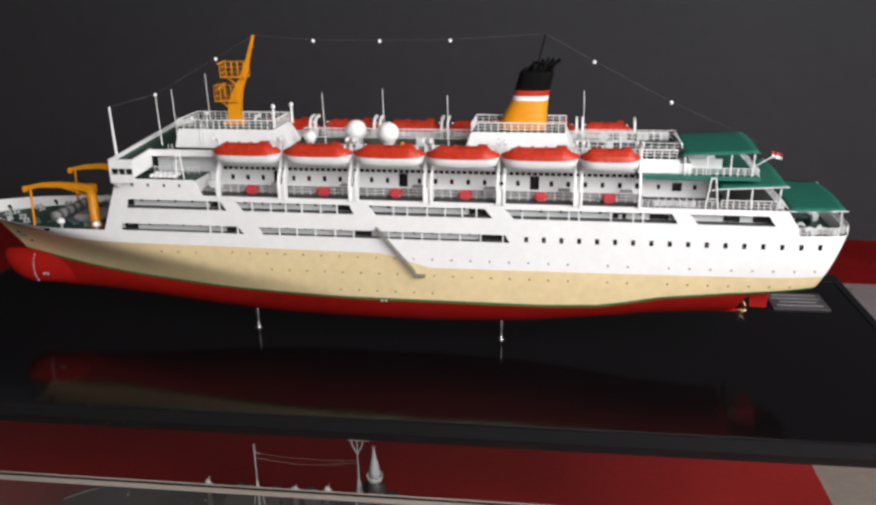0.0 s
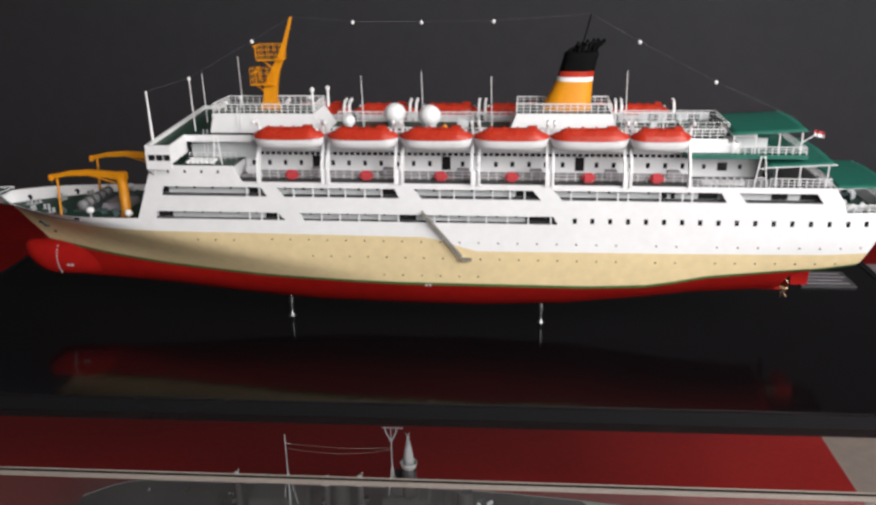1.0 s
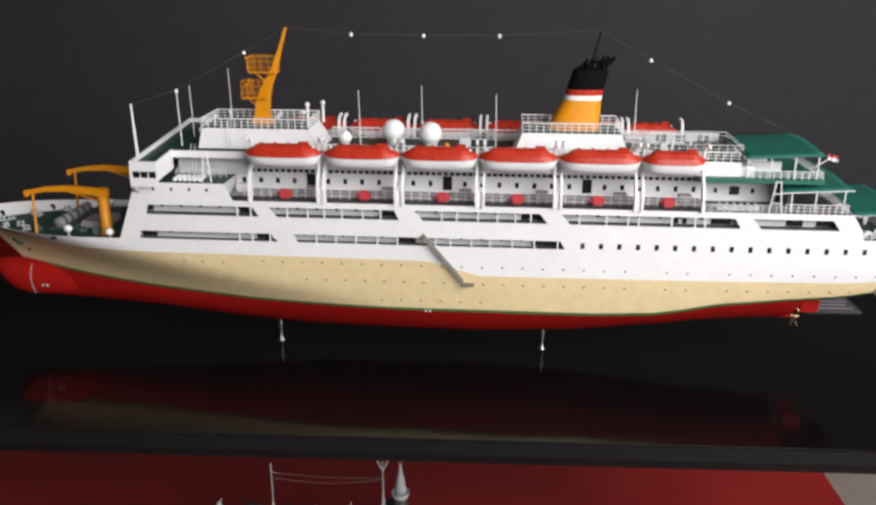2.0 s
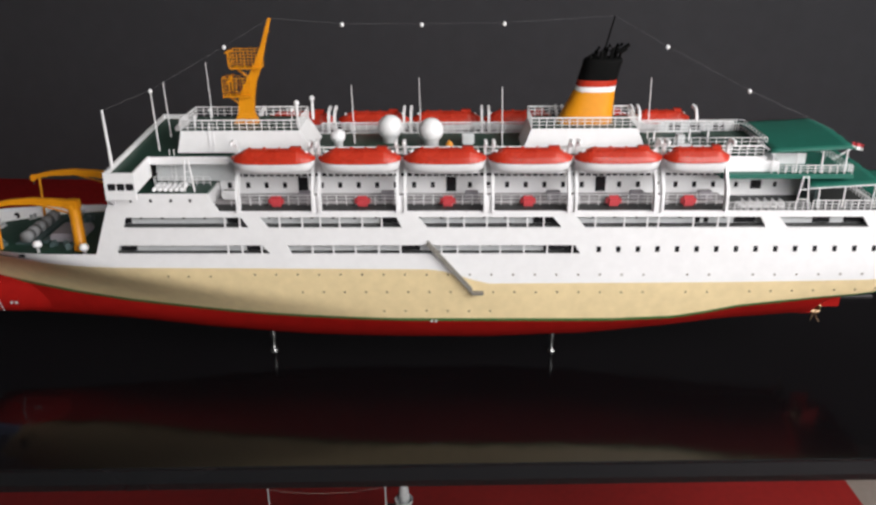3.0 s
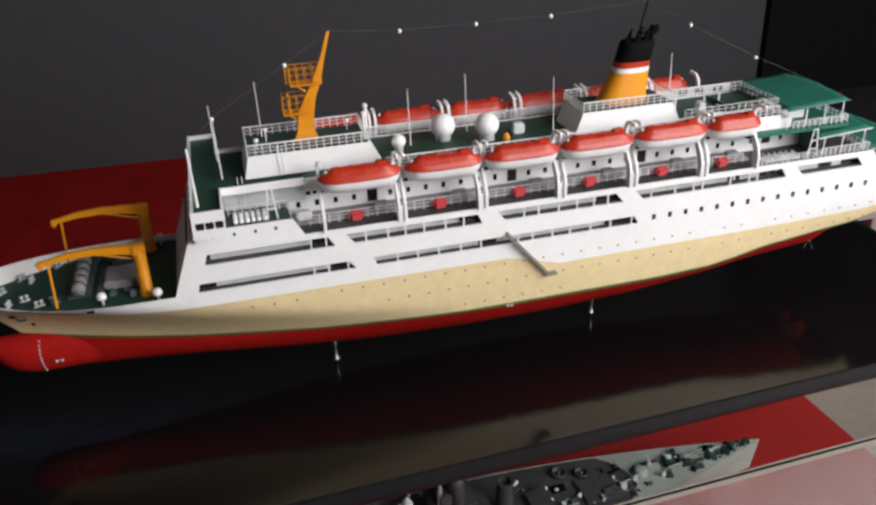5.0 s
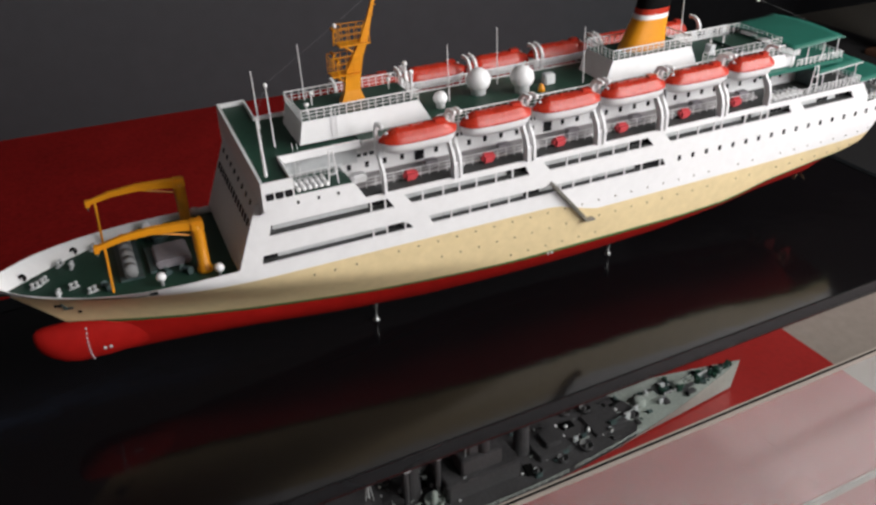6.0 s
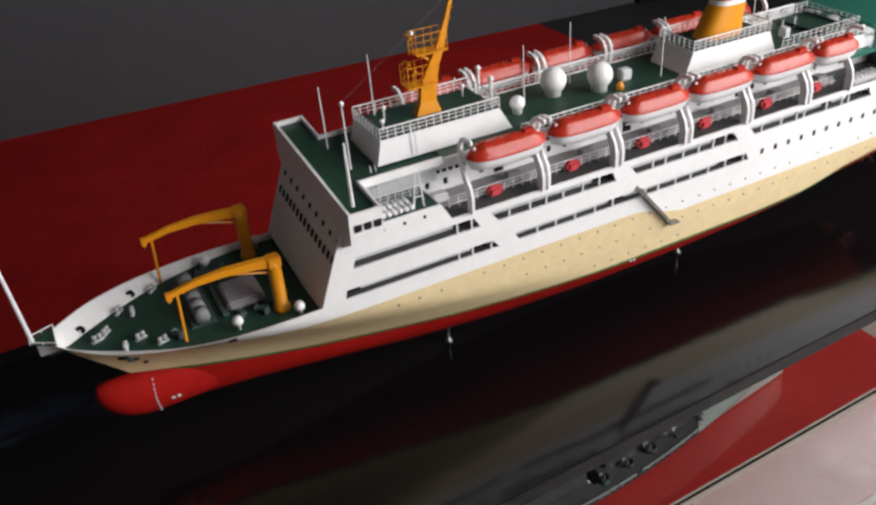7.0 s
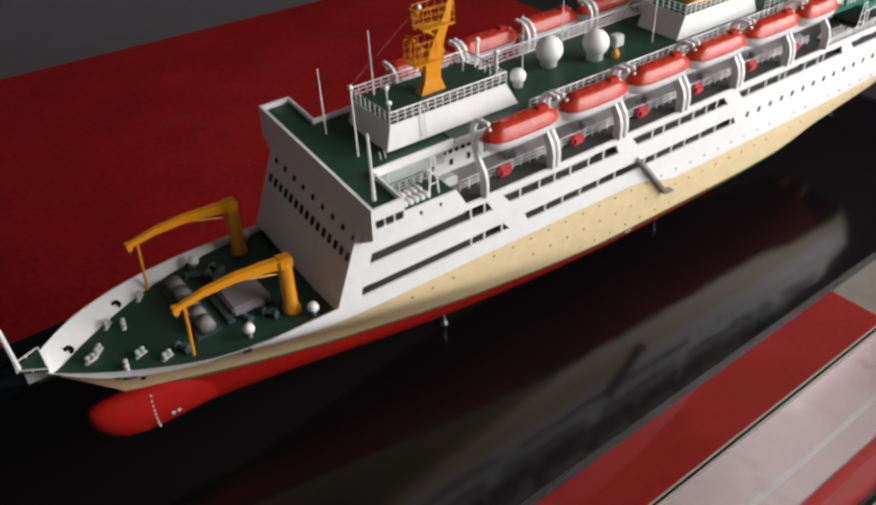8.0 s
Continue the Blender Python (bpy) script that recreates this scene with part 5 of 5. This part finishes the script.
# ---- plaque on the board ----
plaque = thing("name_plaque", "small grey plaque lying flat on the black board", "plaque", at=(0.834, 0.266, 0.0))
plaque.rotation_euler.z = TURN
part("plate", box(bmesh.new(), -0.058, 0.058, -0.045, 0.045, 0.0003, 0.004, 0.001), WARDECK, plaque)
for k in range(4):
    w = (0.045, 0.050, 0.038, 0.047)[k]
    part("text_bar", box(bmesh.new(), -w, w, 0.026 - 0.019 * k, 0.031 - 0.019 * k, 0.0042, 0.0047), HATCH, plaque)

# ---- the warship model on the lower shelf ----
SHELF = -0.6
war = thing("model_warship", "long grey warship model with masts on red cloth", "ship model", at=(0.008, 0.060, SHELF))
war.rotation_euler.z = TURN
wh = lambda x: 0.119 * max(0.0, 1 - max(0.0, x / 0.725) ** 1.7) * min(1.0, max(0.02, (x + 0.88) / 0.12)) ** 0.5
wd = lambda x: 0.075 + 0.018 * max(0.0, (x - 0.2) / 0.57) ** 1.5
bm = bmesh.new()
xs = [-0.86 + 1.584 * i / 40 for i in range(41)]
for s in (-1, 1):
    cols = [[bm.verts.new((x - 0.03 * (1 - f) * max(0, x) ** 2, s * wh(x) * (0.42 + 0.58 * f ** 0.8), 0.006 + (wd(x) - 0.006) * f)) for f in (0, 0.3, 0.65, 1)] for x in xs]
    for a, b in zip(cols, cols[1:]):
        for i in range(3):
            bm.faces.new((a[i], b[i], b[i + 1], a[i + 1]))
bmesh.ops.remove_doubles(bm, verts=bm.verts, dist=1e-5)
part("hull", bm, WARSHIP, war, "grey painted hull", True)

# the dark deck ends in a hollow curve where the pale foredeck begins
EDGE_X = lambda f: 0.325 + 0.052 * (1 - (2 * f - 1) ** 2)


def half_deck(name, material, label, lo, hi, z):
    bm = bmesh.new()
    rows = []
    for i in range(31):
        row = []
        for k in range(9):
            f = k / 8
            x = lo(f) + (hi(f) - lo(f)) * i / 30
            row.append(bm.verts.new((x, (2 * f - 1) * max(0.0005, wh(x) - 0.001), wd(x) + z)))
        rows.append(row)
    for a, b in zip(rows, rows[1:]):
        for k in range(8):
            bm.faces.new((a[k], b[k], b[k + 1], a[k + 1]))
    return part(name, bm, material, war, label)


half_deck("foredeck", WARSHIP, "pale grey foredeck", EDGE_X, lambda f: 0.722, -0.001)
half_deck("main_deck", WARDECK, "dark grey main deck", lambda f: -0.86, EDGE_X, -0.001)
rng = random.Random(5)
for x0, x1, y, z0, h in ((-0.78, -0.52, 0.04, 0, 0.03), (-0.46, -0.30, 0.042, 0, 0.05), (-0.42, -0.33, 0.03, 0.05, 0.03), (-0.16, 0.02, 0.042, 0, 0.05), (-0.12, -0.02, 0.032, 0.05, 0.045), (-0.10, -0.05, 0.024, 0.095, 0.03), (0.08, 0.17, 0.034, 0, 0.012), (0.24, 0.33, 0.03, 0, 0.007), (0.11, 0.15, 0.018, 0.012, 0.012)):
    part("superstructure", box(bmesh.new(), x0, x1, -y * 1.3 - 0.012, y * 1.3 - 0.012, 0.074 + z0, 0.074 + z0 + h, 0.003), WARDECK, war)
for x, d in ((0.52, 1), (0.40, 1), (-0.60, -1), (-0.70, -1)):
    bm = bmesh.new()
    z = wd(x)
    lathe(bm, [(0.017, -0.002), (0.017, 0.006), (0.013, 0.014), (0.007, 0.016), (0, 0.016)], (x, 0, z), 16)
    for y in (-0.008, 0.0, 0.008):
        tube(bm, [(x + d * 0.010, y, z + 0.009), (x + d * 0.05, y, z + 0.012)], 0.0015, 6)
    part("gun_turret", bm, WARSHIP, war, "grey gun turret")
for x, h, r in ((-0.22, 0.10, 0.022), (0.06, 0.085, 0.02)):
    part("funnel", lathe(bmesh.new(), [(r, 0), (r * 0.9, h), (r * 0.75, h), (r * 0.7, h - 0.01)], (x, 0, 0.074), 16), WARDECK, war)
tower = part("tower", lathe(bmesh.new(), [(0.0175, -0.03), (0.0165, 0.030), (0.013, 0.046), (0.0, 0.047)], (-0.061, -0.034, 0.19), 18), WARDECK, war, "dark conical tower", True)
part("platform", lathe(bmesh.new(), [(0.012, 0.046), (0.0165, 0.052), (0.0185, 0.062), (0.0174, 0.062), (0.0155, 0.055), (0.008, 0.053)], (-0.061, -0.034, 0.19), 18), DINGY, tower, "pale round platform", True)
part("director", lathe(bmesh.new(), [(0.0115, 0.053), (0.0110, 0.072), (0.0085, 0.092), (0.0055, 0.104), (0.005, 0.110), (0.0035, 0.114), (0.0022, 0.126), (0, 0.127)], (-0.061, -0.034, 0.19), 16), DINGY, tower, "pale cone-shaped director", True)
for q in (-0.004, 0.004):
    part("aerial", tube(bmesh.new(), [(-0.061, -0.034, 0.312), (-0.061 + q, -0.034, 0.324)], 0.0008, 4), DINGY, tower)
for x, z, spread in ((-0.097, 0.335, 0.019), (-0.329, 0.312, 0.0)):
    bm = bmesh.new()
    tube(bm, [(x, -0.034, 0.076), (x, -0.034, z - 0.018)], 0.0018, 6, 0.0012)
    for q in (0.012, -0.012):
        tube(bm, [(x + q * 1.2, q - 0.034, 0.12), (x, -0.034, z - 0.09)], 0.0009, 5)
    for q in (-1, 1):
        if spread:
            tube(bm, [(x, -0.034, z - 0.034), (x + q * spread * 0.55, -0.034, z - 0.012), (x + q * spread * 0.65, -0.034, z)], 0.0015, 5)
    if spread:
        tube(bm, [(x - spread, -0.034, z), (x + spread * 1.4, -0.034, z)], 0.0013, 5)
        tube(bm, [(x, -0.034, z - 0.02), (x, -0.034, z)], 0.0012, 5)
    else:
        tube(bm, [(x, -0.034, z - 0.02), (x, -0.034, z)], 0.0014, 5)
        tube(bm, [(x, -0.034, z - 0.02), (x + 0.012, -0.034, z - 0.024)], 0.0009, 5)
    part("mast", bm, DINGY, war, "thin pale mast")
for z0, z1, sag in ((0.290, 0.285, 0.006), (0.278, 0.280, 0.012)):
    pts = [(-0.329 + 0.232 * i / 10, -0.034, z0 + (z1 - z0) * i / 10 - sag * math.sin(math.pi * i / 10)) for i in range(11)]
    part("rigging", tube(bmesh.new(), pts, 0.0003, 4), WARSHIP, war)
for x, h, w in ((-0.245, 0.016, 0.015), (-0.170, 0.022, 0.013), (-0.445, 0.022, 0.011)):
    bm = bmesh.new()
    lathe(bm, [(w, 0), (w * 0.95, h * 0.25), (w * 0.6, h * 0.55), (w * 0.35, h * 0.9), (0, h)], (x, -0.034, 0.193), 10)
    tube(bm, [(x, -0.034, 0.193 + h * 0.4), (x - w * 1.7, -0.034, 0.193 + h * 0.25)], 0.0016, 5)
    tube(bm, [(x + 0.003, -0.034, 0.193 + h * 0.8), (x + 0.006, -0.034, 0.193 + h * 1.35)], 0.0010, 4)
    director = part("gun_director", bm, DINGY, war, "pale raised gun director", True)
    part("pedestal", tube(bmesh.new(), [(x, -0.034, 0.076), (x, -0.034, 0.1925)], 0.007, 8), WARDECK, director)
kinds = []
for w, h in ((0.010, 0.012), (0.016, 0.009), (0.008, 0.020)):
    bm = bmesh.new()
    box(bm, -w, w, -w * 0.6, w * 0.6, 0, h, 0.001)
    tube(bm, [(0, 0, h), (w * 2.2, 0, h + 0.006)], 0.0014, 5)
    kinds.append(part("deck_gun", bm, (GUNMETAL, WARDECK, DINGY)[len(kinds)], war))
for k, ob in enumerate(kinds):
    ob.location = (0.3 + 0.02 * k, -0.03, wd(0.3) - 0.001)
for k in range(150):
    x = rng.uniform(-0.8, 0.68)
    y = rng.uniform(-0.85, 0.85) * max(0.004, wh(x) - 0.012)
    o = put("deck_gun", rng.choice(kinds), war, Matrix.Translation((x, y, wd(x) - 0.001 + (0.045 if -0.46 < x < -0.3 or -0.16 < x < 0.02 else 0.0))) @ Matrix.Rotation(rng.choice((0, 0, 3.1, 1.4, -1.5)), 4, "Z") @ Matrix.Scale(rng.uniform(0.3, 0.85), 4))
part("cradle", box(bmesh.new(), -0.5, -0.47, -0.05, 0.05, 0.0, 0.007), WARDECK, war)
part("cradle", box(bmesh.new(), 0.30, 0.33, -0.04, 0.04, 0.0, 0.007), WARDECK, war)

rng = random.Random(8)
clutter = [part("deck_fitting", box(bmesh.new(), -0.005, 0.005, -0.004, 0.004, 0, h, 0.0008), m, war) for h, m in ((0.006, GUNMETAL), (0.010, GREEN_DECK), (0.004, BLACK))]
pearl = part("float_drum", lathe(bmesh.new(), [(0.0022, 0), (0.0026, 0.003), (0, 0.0045)], (0, 0, 0), 8), WHITE, war, "tiny white drum", True)
pearl.location = (0.50, 0.012, wd(0.50) + 0.006)
for ob, x in zip(clutter, (0.56, 0.6, 0.64)):
    ob.location = (x, 0.012, wd(x) - 0.0012)
for k in range(90):
    x = 0.46 + 0.28 * rng.random() ** 0.8
    y = rng.gauss(0.008, 0.3) * wh(x)
    if abs(y) < wh(x) - 0.008:
        put("deck_fitting", rng.choice(clutter), war, Matrix.Translation((x, y, wd(x) - 0.0012)) @ Matrix.Rotation(rng.uniform(0, 3), 4, "Z") @ Matrix.Scale(rng.uniform(0.6, 1.7), 4))
for k in range(7):
    put("float_drum", pearl, war, Matrix.Translation((0.47 + 0.008 * k, -0.012, wd(0.48) + 0.006)))
    put("float_drum", pearl, war, Matrix.Translation((0.60 + 0.007 * k, 0.004, wd(0.62) + 0.006)))
for k in range(40):
    x = rng.uniform(-0.5, 0.36)
    put("float_drum", pearl, war, Matrix.Translation((x, rng.uniform(-0.85, 0.7) * (wh(x) - 0.01), wd(x) - 0.0012)) @ Matrix.Scale(rng.uniform(0.9, 2.2), 4))

# round gun tubs, hatches, a pale open bridge and rails on the dark deck
tub = part("gun_tub", lathe(bmesh.new(), [(0.016, 0), (0.017, 0.011), (0.0155, 0.011), (0.015, 0.003), (0.004, 0.003), (0.003, 0.012), (0, 0.013)], (0, 0, 0), 14), WARDECK, war, "round dark gun tub", True)
tub.location = (0.20, -0.062, wd(0.2) - 0.0012)
for x, y, k in ((0.27, 0.045, 0.9), (0.13, -0.07, 0.8), (0.36, -0.03, 0.8), (0.06, -0.075, 0.7), (0.22, 0.062, 1.0), (-0.20, -0.075, 1.0), (-0.26, 0.06, 0.9), (0.31, 0.01, 0.6)):
    put("gun_tub", tub, war, Matrix.Translation((x, y, wd(x) - 0.0012)) @ Matrix.Scale(k, 4))
hatch = part("hatch", box(bmesh.new(), -0.017, 0.017, -0.011, 0.011, 0, 0.005, 0.0012), BLACK, war, "black deck hatch")
hatch.location = (0.20, 0.02, wd(0.2) - 0.0012 + 0.0003)
for x, y, r in ((0.345, 0.035, 0.2), (0.045, -0.062, 1.4), (-0.19, 0.02, 1.57), (-0.28, -0.05, 0)):
    put("hatch", hatch, war, Matrix.Translation((x, y, wd(x) - 0.001)) @ Matrix.Rotation(r, 4, "Z"))
bar = part("spar", tube(bmesh.new(), [(-0.014, 0, 0.004), (0.014, 0, 0.004)], 0.0016, 6), WARSHIP, war, "pale grey spar")
bar.location = (0.21, -0.04, wd(0.21))
for k in range(26):
    x = rng.uniform(-0.34, 0.37)
    put("spar", bar, war, Matrix.Translation((x, rng.uniform(-0.9, 0.5) * (wh(x) - 0.02), wd(x) - 0.002)) @ Matrix.Rotation(rng.gauss(0, 0.5), 4, "Z") @ Matrix.Scale(rng.uniform(0.4, 1.0), 4))
for x0, x1, y in ((-0.44, -0.18, -0.088), (-0.14, 0.12, -0.098), (0.14, 0.36, -0.088)):
    bm = bmesh.new()
    n = int((x1 - x0) / 0.02)
    for i in range(n + 1):
        x = x0 + (x1 - x0) * i / n
        yy = -(wh(x) - 0.004)
        tube(bm, [(x, yy, wd(x) - 0.002), (x, yy, wd(x) + 0.011)], 0.0006, 4)
    for h in (0.006, 0.011):
        tube(bm, [(x0 + (x1 - x0) * i / n, -(wh(x0 + (x1 - x0) * i / n) - 0.004), wd(x0 + (x1 - x0) * i / n) + h) for i in range(n + 1)], 0.0006, 4)
    part("railing", bm, WARSHIP, war, "fine pale deck railing")
bm = bmesh.new()
lathe(bm, [(0.021, 0), (0.023, 0.012), (0.021, 0.012), (0.019, 0.004), (0.008, 0.004), (0.008, 0.03), (0.005, 0.034), (0, 0.035)], (-0.185, -0.045, wd(0) - 0.002), 16)
for k in range(6):
    a = k * 1.05
    tube(bm, [(-0.185 + 0.02 * math.cos(a), -0.045 + 0.02 * math.sin(a), wd(0) + 0.008), (-0.185, -0.045, wd(0) + 0.03)], 0.0010, 4)
part("director_tower", bm, WARSHIP, war, "pale grey round director tower", True)
for x in (-0.30, -0.25):
    bm = bmesh.new()
    for y in (-0.070, -0.052):
        tube(bm, [(x - 0.03, y, wd(0) + 0.016), (x + 0.03, y, wd(0) + 0.020)], 0.0016, 5)
        for q in (-0.025, 0, 0.025):
            tube(bm, [(x + q, y, wd(0) - 0.002), (x + q, y, wd(0) + 0.018)], 0.0012, 4)
    part("boat_cradle", bm, WARSHIP, war, "pale grey open cradle")
